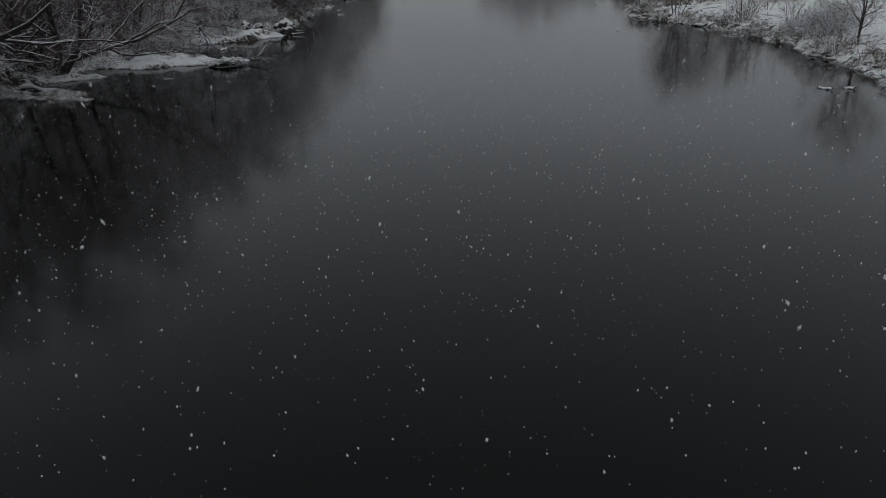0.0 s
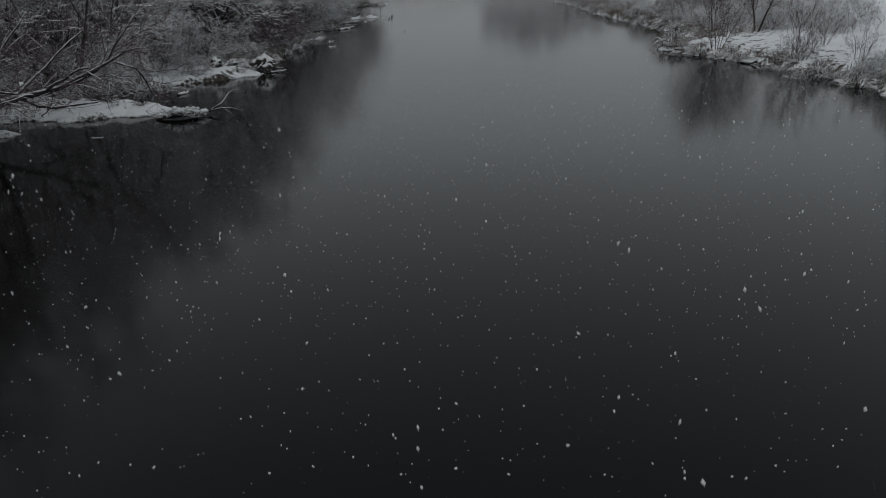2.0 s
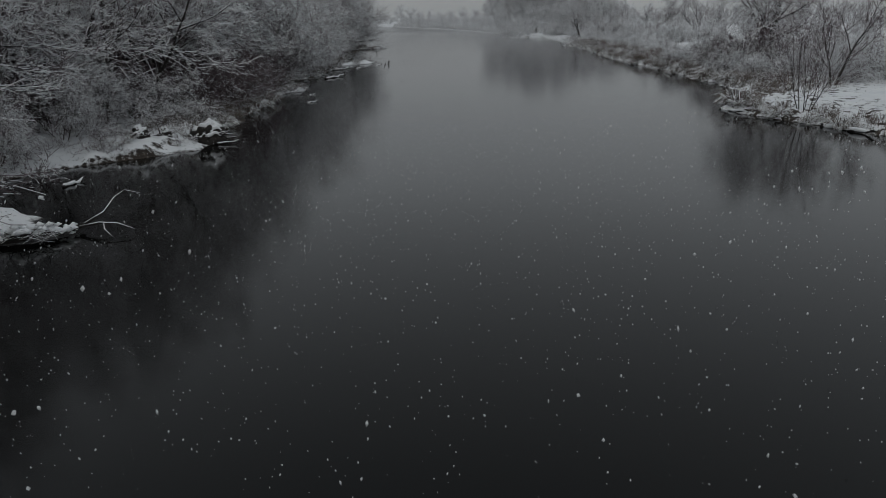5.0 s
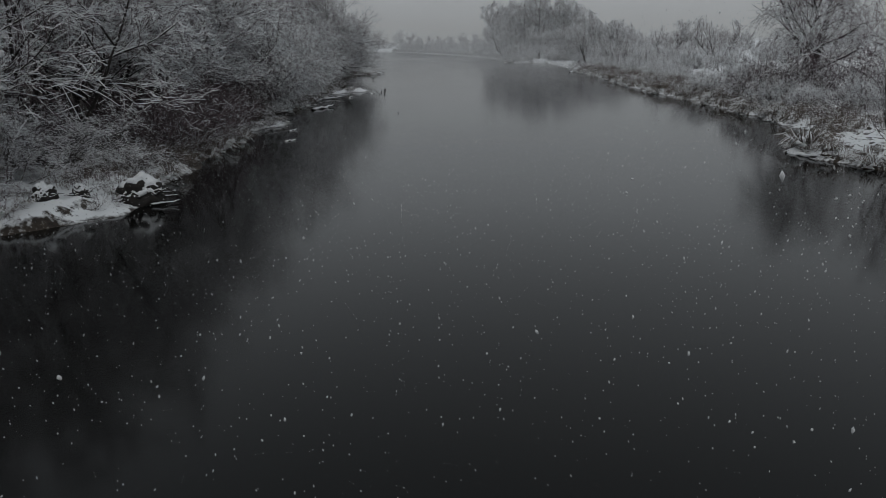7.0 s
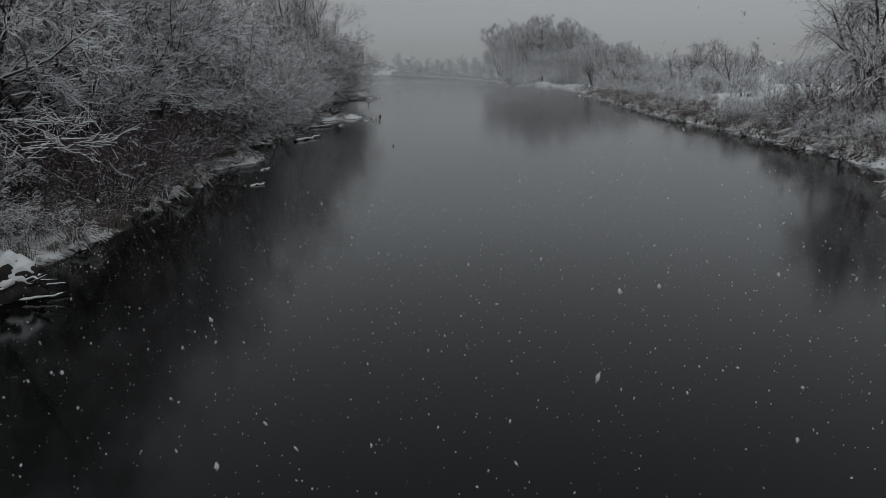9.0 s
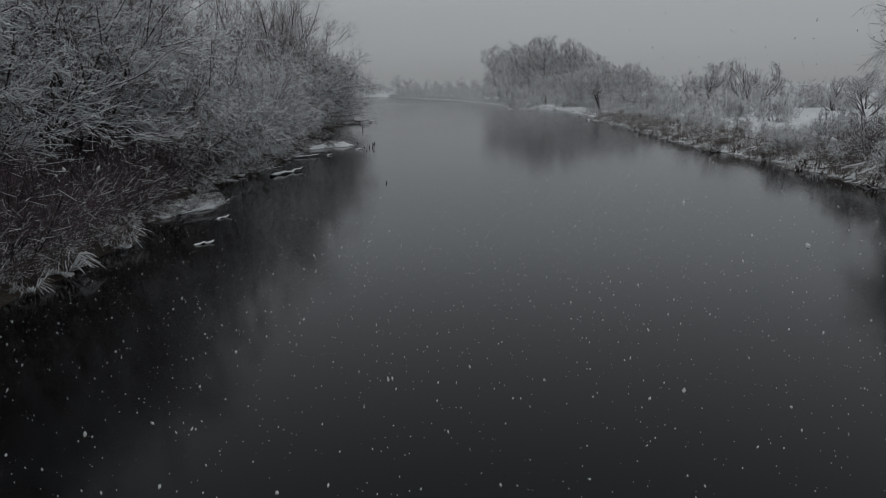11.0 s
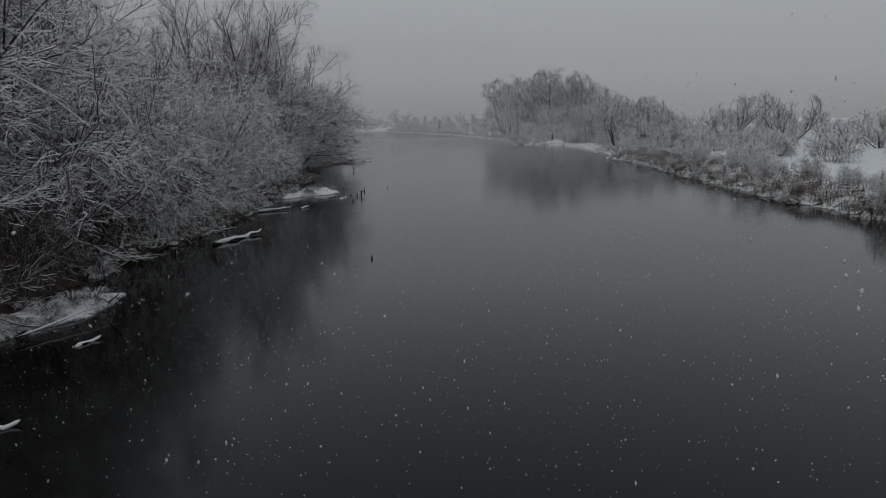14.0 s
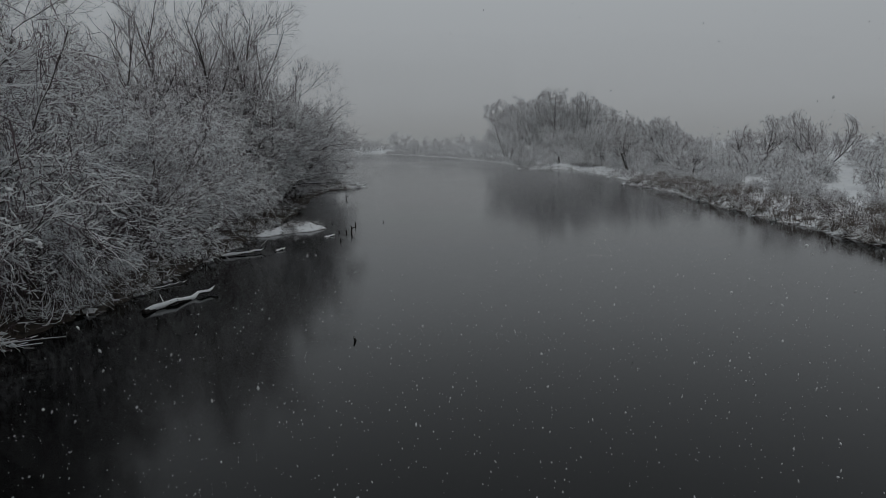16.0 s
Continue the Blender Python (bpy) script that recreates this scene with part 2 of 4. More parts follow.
def domed(p, middle, half, seed):
    """Draws branches that would stick out back into an uneven rounded crown."""
    d = (p - np.array(middle)) / np.array(half)
    rho = np.linalg.norm(d, axis=-1, keepdims=True) + 1e-6
    e = d / rho
    rim = 1 + 0.09 * np.sin(4.1 * e[..., :1] + 3.3 * e[..., 2:] + seed) + 0.08 * np.sin(5.7 * e[..., 1:2] - 4.6 * e[..., 2:] + 2.1 * seed) + 0.04 * np.sin(13 * e[..., :1] + 11 * e[..., 1:2] + seed)
    u = rho / rim
    inside = np.where(u < 0.82, u, 0.82 + 0.26 * np.tanh((u - 0.82) / 0.34)) * rim
    upper = d[..., 2:] > -0.35
    return np.where(upper, np.array(middle) + e * inside * np.array(half), p)


def tree(name, seed, spec, label, category, bark):
    """A tree or shrub grown order by order from its stems: trunk, limbs, branches, twigs. size: its height and the reach of its crown."""
    rng = np.random.default_rng(seed)
    c = spec["stems"]
    a = 2 * math.pi * (np.arange(c) + 0.7 * rng.random(c)) / c
    lean = np.radians(spec["lean"][0] + (spec["lean"][1] - spec["lean"][0]) * rng.random(c))
    way = np.stack([np.sin(lean) * np.cos(a), np.sin(lean) * np.sin(a), np.cos(lean)], -1) + np.array(spec.get("aim", (0, 0, 0)))
    base = np.stack([spec["spread"] * np.cos(a), spec["spread"] * np.sin(a), np.full(c, -0.2)], -1)
    length = spec["long"] * (0.75 + 0.35 * rng.random(c))
    n = spec.get("steps", 9)
    stems = bent(rng, base, unit(way), length, n, spec["wob"], spec.get("pull", (0, 0, 0)))
    rad = spec["thick"] * (0.7 + 0.5 * rng.random(c))[:, None] * np.linspace(1, 0.12, n + 1)[None, :]
    if "shape" in spec:
        stems = np.array(spec["shape"], dtype=float) + rng.normal(0, 0.03, (c, n + 1, 3))
    orders = [(stems, np.maximum(rad, spec["thin"]))]
    for rule in spec["orders"]:
        orders.append(shoots(rng, *orders[-1], **rule))
    ends = np.concatenate([p[:, -1] for p, _ in orders])
    reach = np.percentile(np.hypot(ends[:, 0] - np.median(ends[:, 0]), ends[:, 1]), 96)
    k = np.ones(3) if "shape" in spec else np.array((spec["size"][1] / reach, spec["size"][1] / reach, spec["size"][0] / np.percentile(ends[:, 2], 99.7)))
    orders = [(p * k, r) for p, r in orders]
    if "dome" in spec:
        orders = [(domed(p, *spec["dome"], seed), r) for p, r in orders]
    low = spec.get("low", 0.06)
    for i in range(1, len(orders)):
        p, r = orders[i]
        kept = p[:, 0, 2] > 0.85 * low
        p, r = p[kept], r[kept]
        p[..., 2] = np.maximum(p[..., 2], low * (0.8 + 0.3 * rng.random((len(p), 1))))
        orders[i] = p, r
    ob = tagged(new(name), label, category)
    if c > 6:
        v, f, ix = strands(rng, *orders[0], 4, spec["snow"], 0.5)
        tagged(part("stem_mass", mesh_of("stem_mass", v, f, [bark, SNOW], ix), ob), kind="stuff")
    else:
        for p, r in zip(*orders[0]):
            add_rod(spec.get("stem", "trunk"), p, r, bark, ob, "", 7)
    limbs = spec.get("limbs", 0)
    big = np.argsort(-orders[1][1][:, 0])
    for i in big[:limbs]:
        add_rod("limb", orders[1][0][i], orders[1][1][i], bark, ob, "", 5)
    rest = big[limbs:]
    snow, lift, frost_haze = spec["snow"], spec["lift"], spec.get("frost_haze", 0.0)
    if len(rest):
        v, f, ix = strands(rng, orders[1][0][rest], orders[1][1][rest], 5 if len(orders) > 2 else 3, 0.8 * snow, 0.6 * lift)
        tagged(part("branch_mass", mesh_of("branch_mass", v, f, [bark, SNOW], ix), ob), kind="stuff")
    fine = []
    for d, (p, r) in enumerate(orders[2:]):
        last = d == len(orders) - 3
        fine.append(strands(rng, p, r, 4 if d == 0 and not last else 3, snow * (1.0 if last else 0.85), lift if last else 0.75 * lift, frost_haze * (1.0 if last else 0.4)))
    v, f, ix = joined(fine)
    made = mesh_of("crown", v, f, [TWIG, SNOW], ix)
    tagged(part("crown", made, ob, "fine twigs carrying fresh snow"), kind="stuff")
    pats = spec.get("pats", 0)
    if pats:
        p = orders[-2][0]
        way = np.abs(unit(p[:, -1] - p[:, 0])[:, 2])
        p = p[way < 0.75]
        i, u = rng.integers(0, len(p), pats), rng.random(pats)
        j = np.minimum((u * (p.shape[1] - 1)).astype(int), p.shape[1] - 2)
        at = p[i, j] + (p[i, j + 1] - p[i, j]) * rng.random(pats)[:, None]
        lv, lf = clumps(rng, at, spec["pat"])
        tagged(part("snow_load", mesh_of("snow_load", lv, lf, [SNOW], None, True), ob, "pats of fresh snow lying on the twigs"), kind="stuff")
    return ob


def order(per, span, angle, ratio, fall, n, wob, pull, thick, thin, flat=1.0):
    return dict(per=per, span=span, angle=angle, ratio=ratio, fall=fall, n=n, wob=wob, pull=pull, thick=thick, thin=thin, flat=flat)


# ---- ground and river ----
WEST = [(-400, -12), (10, -16.5), (20, -15.5), (28, -15.0), (36, -14.6), (39, -12.8), (42, -9.6), (43.5, -9.0), (45, -9.9), (50, -9.9), (57, -10.0), (60, -11.3),
        (66, -11.6), (72, -11.0), (80, -10.6), (86, -10.6), (97, -11.0), (108, -11.6), (125, -12.6), (136, -12.2), (150, -15), (180, -22), (220, -40), (280, -110), (330, -400)]
EAST = [(-400, 14), (20, 14.2), (28, 15.7), (36, 16.2), (40, 16.2), (43, 15.6), (45.5, 14.9), (48, 13.9), (50.5, 13.1), (52, 13.2), (53, 14.6), (55, 16.6), (58, 17.2),
        (64, 17.3), (75, 17.3), (85, 17.0), (95, 17.3), (108, 18.2), (117, 18.8), (123, 19.4), (128, 18.4), (131, 20.6), (138, 20.2), (150, 20.6), (168, 20.4), (176, 17.0), (190, 14.4),
        (213, 13.6), (250, 9), (283, 3.7), (340, -10), (400, -26), (425, -60), (440, -400)]


@functools.lru_cache(None)
def lattice(seed):
    return np.random.default_rng(seed).random((256, 256)) * 2 - 1


def fbm(x, y, scale, octaves=4, seed=0):
    """Smooth value noise, about -1 to 1."""
    total, amp = np.zeros_like(x), 1.0
    table = lattice(seed)
    for o in range(octaves):
        u, v = x / scale * 2 ** o + 37.1 * o, y / scale * 2 ** o + 11.7 * o
        iu, iv = np.floor(u).astype(int), np.floor(v).astype(int)
        fu, fv = u - iu, v - iv
        fu, fv = fu * fu * (3 - 2 * fu), fv * fv * (3 - 2 * fv)
        a, b = table[iu % 256, iv % 256], table[(iu + 1) % 256, iv % 256]
        c, d = table[iu % 256, (iv + 1) % 256], table[(iu + 1) % 256, (iv + 1) % 256]
        total += amp * ((a * (1 - fu) + b * fu) * (1 - fv) + (c * (1 - fu) + d * fu) * fv)
        amp *= 0.5
    return total / 1.6


def shore(line, y):
    return np.interp(y, [p[0] for p in line], [p[1] for p in line])


# low snowy bars in the shallows: x, y, half length, half width, turn, height
BARS = [(-13.2, 32.5, 3.3, 1.6, 8, 0.30), (-14.6, 24.9, 2.6, 0.35, -14, 0.07), (-15.5, 28.6, 2.0, 0.7, 0, 0.15), (-10.4, 62.9, 2.7, 0.8, 72, 0.22),
        (-9.3, 91.3, 2.9, 1.05, 62, 0.25), (-11.0, 127.5, 3.4, 0.7, 62, 0.22), (13.9, 51.8, 0.9, 0.7, 20, 0.35), (16.0, 176.0, 5.0, 0.7, -35, 0.2), (-12.2, 41.3, 2.3, 0.9, 25, 0.3)]


def height(x, y):
    jag = 0.5 * fbm(x, y, 3.2, 3, 3) + 0.28 * fbm(x, y, 0.9, 2, 4)
    west = shore(WEST, y) - x + jag
    east = x - shore(EAST, y) + jag
    s = np.maximum(west, east)
    lump = fbm(x, y, 1.1, 3, 5)
    z = np.interp(s, [-3, -0.5, 0.0, 0.35, 1.2, 4, 14, 60, 400], [-1.0, -0.35, 0.0, 0.16, 0.36, 0.62, 0.85, 1.1, 1.6])
    z = z + np.where(s > 0, np.clip(s * 2, 0, 1) * (0.32 * np.exp(-s / 2.5) + 0.06) * (lump + 0.55 * fbm(x, y, 0.5, 2, 23)) + 0.14 * np.clip(s / 6, 0, 1) * fbm(x, y, 7.0, 3, 8), 0)
    for bx, by, a, b, turn, h in BARS:
        c, sn = math.cos(radians(turn)), math.sin(radians(turn))
        u, v = ((x - bx) * c + (y - by) * sn) / a, (-(x - bx) * sn + (y - by) * c) / b
        d = 1 - np.sqrt(u * u + v * v) + 0.5 * fbm(x, y, 1.0, 4, 11)
        z = np.maximum(z, np.where(d > 0, (1 - np.exp(-2.6 * np.maximum(d, 0))) * 1.25, 2 * d) * h * (1 + 0.5 * lump + 0.7 * fbm(x, y, 0.55, 3, 21)) + 0.11 * np.clip(3 * d, 0, 1) * fbm(x, y, 0.65, 2, 31))
    return z


def ground_at(x, y):
    return float(height(np.array([float(x)]), np.array([float(y)]))[0])


def spaced(parts):
    out = []
    for a, b, step in parts:
        out += list(np.arange(a, b, step))
    return np.array(out)


def build_ground():
    xs = spaced([(-1500, -300, 150), (-300, -60, 20), (-60, -24, 2.0), (-24, -17, 0.7), (-17, -7, 0.17), (-7, 11.6, 1.0), (11.6, 21, 0.19), (21, 50, 1.0), (50, 300, 15), (300, 1501, 150)])
    ys = spaced([(-300, 0, 50), (0, 16, 2.0), (16, 66, 0.2), (66, 96, 0.26), (96, 135, 0.45), (135, 240, 1.6), (240, 460, 6), (460, 3001, 250)])
    gx, gy = np.meshgrid(xs, ys)
    z = height(gx, gy)
    verts = np.stack([gx, gy, z], -1).reshape(-1, 3)
    w, h = len(xs), len(ys)
    i = (np.arange(h - 1)[:, None] * w + np.arange(w - 1)[None, :]).reshape(-1)
    faces = np.stack([i, i + 1, i + w + 1, i + w], -1)
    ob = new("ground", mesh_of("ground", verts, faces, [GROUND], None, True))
    tagged(ob, "snow-covered river banks and meadow with bare dark earth edges", "ground", kind="structure")


build_ground()
water = new("water", mesh_of("water", [(-1500, -300, 0), (1500, -300, 0), (1500, 3000, 0), (-1500, 3000, 0)], [(0, 1, 2, 3)], [WATER]))
tagged(water, "calm dark grey river water mirroring the overcast sky", "river", kind="structure")

# ---- trees and shrubs: one of each kind, then copies ----
# Distant kinds get more white twigs: rime, plus haze put into the colour.
WILLOW = dict(stems=6, lean=(12, 62), aim=(0.45, 0, 0), spread=0.5, long=5.4, wob=0.09, pull=(0.01, 0, 0.0), thick=0.075, thin=0.02, size=(6.6, 5.0), limbs=14, snow=0.95, lift=2.0, frost_haze=0.04,
              pats=2000, pat=0.06, orders=[order(8, (0.2, 1.0), 42, 0.62, 0.35, 6, 0.10, (0.02, 0, -0.02), 0.035, 0.010),
                                           order(8, (0.12, 1.0), 40, 0.62, 0.35, 5, 0.18, (0.02, 0, -0.05), 0.012, 0.0065, 0.7),
                                           order(6, (0.1, 1.0), 40, 0.67, 0.3, 3, 0.22, (0.0, 0, -0.08), 0.007, 0.0052, 0.7),
                                           order(4, (0.15, 1.0), 42, 0.74, 0.2, 2, 0.30, (0, 0, -0.10), 0.005, 0.0042, 0.8)])
BANK = dict(stems=4, lean=(5, 28), aim=(0.08, 0, 0), spread=0.55, long=8.0, wob=0.07, pull=(0, 0, 0.03), thick=0.085, thin=0.02, size=(8.6, 4.7), limbs=12, snow=0.9, lift=1.9, frost_haze=0.06,
            pats=700, pat=0.05, low=2.0, orders=[order(11, (0.36, 1.0), 54, 0.43, 0.45, 6, 0.10, (0.01, 0, 0.01), 0.032, 0.010),
                                         order(8, (0.12, 1.0), 42, 0.62, 0.35, 5, 0.18, (0, 0, -0.02), 0.012, 0.0065, 0.7),
                                         order(6, (0.1, 1.0), 40, 0.67, 0.3, 3, 0.22, (0, 0, -0.04), 0.007, 0.0050, 0.8),
                                         order(4, (0.15, 1.0), 42, 0.74, 0.2, 2, 0.30, (0, 0, -0.05), 0.005, 0.0042)])
THICKET = dict(stems=4, lean=(4, 26), spread=0.6, long=9.0, wob=0.06, pull=(0, 0, 0.03), thick=0.09, thin=0.02, size=(9.2, 4.7), limbs=4, snow=0.9, lift=1.8, frost_haze=0.12,
               pats=0, pat=0.05, low=1.2, orders=[order(11, (0.24, 1.0), 44, 0.43, 0.45, 5, 0.10, (0, 0, 0.03), 0.03, 0.011),
                                          order(8, (0.1, 1.0), 40, 0.63, 0.35, 3, 0.13, (0, 0, 0.0), 0.013, 0.008),
                                          order(7, (0.1, 1.0), 40, 0.72, 0.3, 2, 0.14, (0, 0, -0.02), 0.008, 0.0065),
                                          order(2, (0.15, 1.0), 42, 0.81, 0.2, 1, 0.15, (0, 0, 0), 0.006, 0.0055)])
TALL = dict(stems=4, lean=(6, 26), spread=0.3, long=13.0, wob=0.035, pull=(0, 0, 0.025), thick=0.16, thin=0.03, size=(13.4, 5.6), limbs=14, snow=0.39, lift=0.8, frost_haze=0.36, low=2.0,
            orders=[order(9, (0.26, 1.0), 42, 0.46, 0.45, 7, 0.06, (0, 0, 0.05), 0.05, 0.014),
                    order(9, (0.12, 1.0), 32, 0.59, 0.35, 4, 0.08, (0, 0, 0.04), 0.016, 0.009),
                    order(6, (0.1, 1.0), 34, 0.70, 0.3, 3, 0.10, (0, 0, 0.03), 0.009, 0.0065),
                    order(3, (0.15, 1.0), 36, 0.68, 0.2, 1, 0.12, (0, 0, 0.02), 0.0065, 0.0055)])
LEANING = dict(stems=3, lean=(12, 35), aim=(1.1, 0, 0.1), spread=0.35, long=8.0, wob=0.08, pull=(0.0, 0, 0.05), thick=0.2, thin=0.03, size=(7.8, 4.2), limbs=14, snow=0.8, lift=1.2, frost_haze=0.32, low=1.2,
               orders=[order(10, (0.22, 1.0), 44, 0.55, 0.3, 6, 0.09, (0.02, 0, 0.04), 0.06, 0.014),
                       order(8, (0.15, 1.0), 40, 0.59, 0.35, 4, 0.10, (0, 0, 0.02), 0.018, 0.010),
                       order(7, (0.1, 1.0), 38, 0.65, 0.3, 2, 0.12, (0, 0, 0.0), 0.010, 0.0075),
                       order(3, (0.15, 1.0), 40, 0.68, 0.2, 1, 0.12, (0, 0, 0), 0.007, 0.006)])
# crooked stems that rise from one root, the lowest lying out over the bar
CROOKED = [[(0, 0, -0.2), (0.7, 0, 0.5), (1.3, 0.1, 1.2), (1.7, 0, 2.6), (1.6, 0.2, 4.4), (2.4, 0, 6.4)],
           [(-0.5, 0, -0.2), (-1.2, 0, 0.5), (-1.2, 0.1, 1.5), (-1.0, 0.2, 3.0), (-1.2, 0.2, 5.2), (-0.5, 0.1, 7.6)],
           [(0.1, 0.2, -0.2), (0.9, 0.2, 0.7), (2.1, 0.3, 1.1), (3.6, 0.3, 1.4), (4.8, 0.3, 1.9), (5.8, 0.3, 2.4)],
           [(0, 0.4, -0.2), (0.3, 0.4, 1.0), (0.2, 0.6, 2.4), (0.6, 0.5, 4.2), (0.5, 0.7, 6.0), (1.1, 0.7, 7.8)]]
ARCHING = dict(stems=4, steps=5, shape=CROOKED, lean=(15, 50), aim=(0.5, 0.1, 0), spread=0.6, long=7.0, wob=0.16, pull=(0.02, 0, 0.03), thick=0.17, thin=0.03, size=(8.5, 5.0), limbs=16, snow=0.2, lift=1.2, frost_haze=0.0, low=0.8,
               orders=[order(9, (0.25, 1.0), 48, 0.55, 0.3, 6, 0.16, (0.03, 0, 0.0), 0.06, 0.014),
                       order(8, (0.15, 1.0), 44, 0.62, 0.35, 4, 0.16, (0, 0, 0), 0.016, 0.0085),
                       order(7, (0.1, 1.0), 42, 0.67, 0.3, 2, 0.15, (0, 0, -0.03), 0.008, 0.006),
                       order(3, (0.15, 1.0), 40, 0.74, 0.2, 1, 0.15, (0, 0, -0.03), 0.006, 0.005)])
OSIER = dict(stems=20, lean=(3, 30), aim=(0.08, 0, 0), spread=0.9, long=4.6, wob=0.05, pull=(0, 0, 0.03), thick=0.022, thin=0.008, size=(4.7, 2.4), snow=0.85, lift=1.6, frost_haze=0.16,
             pats=700, pat=0.05, orders=[order(11, (0.15, 1.0), 28, 0.26, 0.4, 3, 0.10, (0, 0, 0.05), 0.009, 0.006),
                                          order(5, (0.1, 1.0), 32, 0.59, 0.3, 2, 0.12, (0, 0, 0.0), 0.006, 0.0048),
                                          order(3, (0.1, 1.0), 36, 0.72, 0.3, 1, 0.12, (0, 0, -0.03), 0.005, 0.0042)])
BUSH = dict(stems=14, lean=(5, 72), spread=0.5, long=2.5, wob=0.10, pull=(0, 0, 0.0), thick=0.03, thin=0.010, size=(3.0, 2.6), snow=0.78, lift=1.1, frost_haze=0.58,
            dome=((0, 0, 1.2), (2.3, 2.3, 1.75)), orders=[order(8, (0.15, 1.0), 42, 0.58, 0.35, 3, 0.13, (0, 0, -0.01), 0.014, 0.010),
                    order(7, (0.1, 1.0), 42, 0.67, 0.3, 2, 0.14, (0, 0, -0.05), 0.011, 0.0095),
                    order(5, (0.1, 1.0), 42, 0.80, 0.3, 1, 0.15, (0, 0, -0.05), 0.010, 0.009)])
UNDER = dict(stems=11, lean=(5, 60), spread=0.6, long=2.6, wob=0.10, pull=(0, 0, 0.0), thick=0.02, thin=0.007, size=(2.8, 2.5), snow=0.14, lift=0.8, frost_haze=0.0,
             orders=[order(8, (0.15, 1.0), 38, 0.55, 0.35, 3, 0.12, (0, 0, 0.01), 0.010, 0.007),
                     order(6, (0.1, 1.0), 40, 0.67, 0.3, 2, 0.14, (0, 0, 0), 0.007, 0.006),
                     order(3, (0.1, 1.0), 42, 0.72, 0.3, 1, 0.15, (0, 0, -0.03), 0.006, 0.005)])
SHRUB = dict(stems=16, lean=(12, 78), spread=0.35, long=1.5, wob=0.10, pull=(0, 0, -0.05), thick=0.014, thin=0.006, size=(1.2, 1.55), snow=0.6, lift=1.8, frost_haze=0.05,
             orders=[order(7, (0.15, 1.0), 38, 0.55, 0.35, 3, 0.14, (0, 0, -0.05), 0.008, 0.006),
                     order(5, (0.1, 1.0), 40, 0.67, 0.3, 2, 0.16, (0, 0, -0.08), 0.006, 0.005),
                     order(2, (0.1, 1.0), 42, 0.72, 0.3, 1, 0.15, (0, 0, -0.08), 0.005, 0.0045)])
SAPLING = dict(stems=6, lean=(4, 30), spread=0.25, long=4.2, wob=0.06, pull=(0, 0, 0.02), thick=0.024, thin=0.010, size=(4.3, 1.9), snow=0.39, lift=1.0, frost_haze=0.05, stem="stem",
               orders=[order(9, (0.2, 1.0), 38, 0.41, 0.4, 4, 0.09, (0, 0, 0.03), 0.013, 0.007),
                       order(6, (0.1, 1.0), 38, 0.59, 0.3, 2, 0.12, (0, 0, 0.0), 0.007, 0.0055),
                       order(4, (0.1, 1.0), 40, 0.72, 0.3, 1, 0.15, (0, 0, -0.02), 0.0055, 0.0048)])
BANKLEAN = dict(stems=2, lean=(8, 22), aim=(0.25, 0, 0), spread=0.12, long=4.6, wob=0.08, pull=(0.0, 0, 0.02), thick=0.065, thin=0.015, size=(4.6, 2.1), limbs=8, snow=0.39, lift=1.0, frost_haze=0.15, low=0.5,
                orders=[order(12, (0.22, 1.0), 46, 0.53, 0.35, 5, 0.10, (0, 0, 0.02), 0.025, 0.009),
                        order(9, (0.1, 1.0), 40, 0.59, 0.3, 3, 0.12, (0, 0, 0.0), 0.009, 0.006),
                        order(6, (0.1, 1.0), 40, 0.65, 0.3, 2, 0.14, (0, 0, -0.02), 0.006, 0.005),
                        order(2, (0.1, 1.0), 40, 0.68, 0.3, 1, 0.14, (0, 0, -0.02), 0.005, 0.0045)])
WEEPING = dict(stems=2, lean=(3, 16), spread=0.25, long=8.0, wob=0.07, pull=(0, 0, 0.02), thick=0.3, thin=0.05, size=(9.8, 5.0), limbs=18, snow=0.78, lift=1.0, frost_haze=0.42, low=0.9,
               dome=((0, 0, 5.4), (5.0, 5.0, 4.5)), orders=[order(14, (0.18, 1.0), 58, 0.70, 0.35, 7, 0.08, (0, 0, 0.02), 0.12, 0.018),
                       order(12, (0.15, 1.0), 42, 0.59, 0.3, 5, 0.10, (0, 0, -0.05), 0.028, 0.012),
                       order(8, (0.1, 1.0), 40, 0.72, 0.3, 3, 0.10, (0, 0, -0.12), 0.011, 0.0085),
                       order(3, (0.1, 1.0), 34, 0.74, 0.2, 2, 0.10, (0, 0, -0.16), 0.0085, 0.0074)])
ROUND = dict(stems=4, lean=(14, 58), spread=0.15, long=6.0, wob=0.07, pull=(0, 0, 0.02), thick=0.15, thin=0.03, size=(7.2, 4.9), limbs=12, snow=0.72, lift=0.9, frost_haze=0.48, low=1.3,
             dome=((0, 0, 4.0), (4.3, 4.3, 3.1)), orders=[order(8, (0.28, 1.0), 40, 0.58, 0.3, 6, 0.08, (0, 0, 0.02), 0.07, 0.02),
                     order(8, (0.15, 1.0), 38, 0.59, 0.3, 4, 0.10, (0, 0, 0.0), 0.024, 0.015),
                     order(7, (0.1, 1.0), 40, 0.67, 0.3, 2, 0.12, (0, 0, -0.02), 0.015, 0.0125),
                     order(3, (0.1, 1.0), 40, 0.68, 0.2, 1, 0.12, (0, 0, -0.02), 0.012, 0.011)])
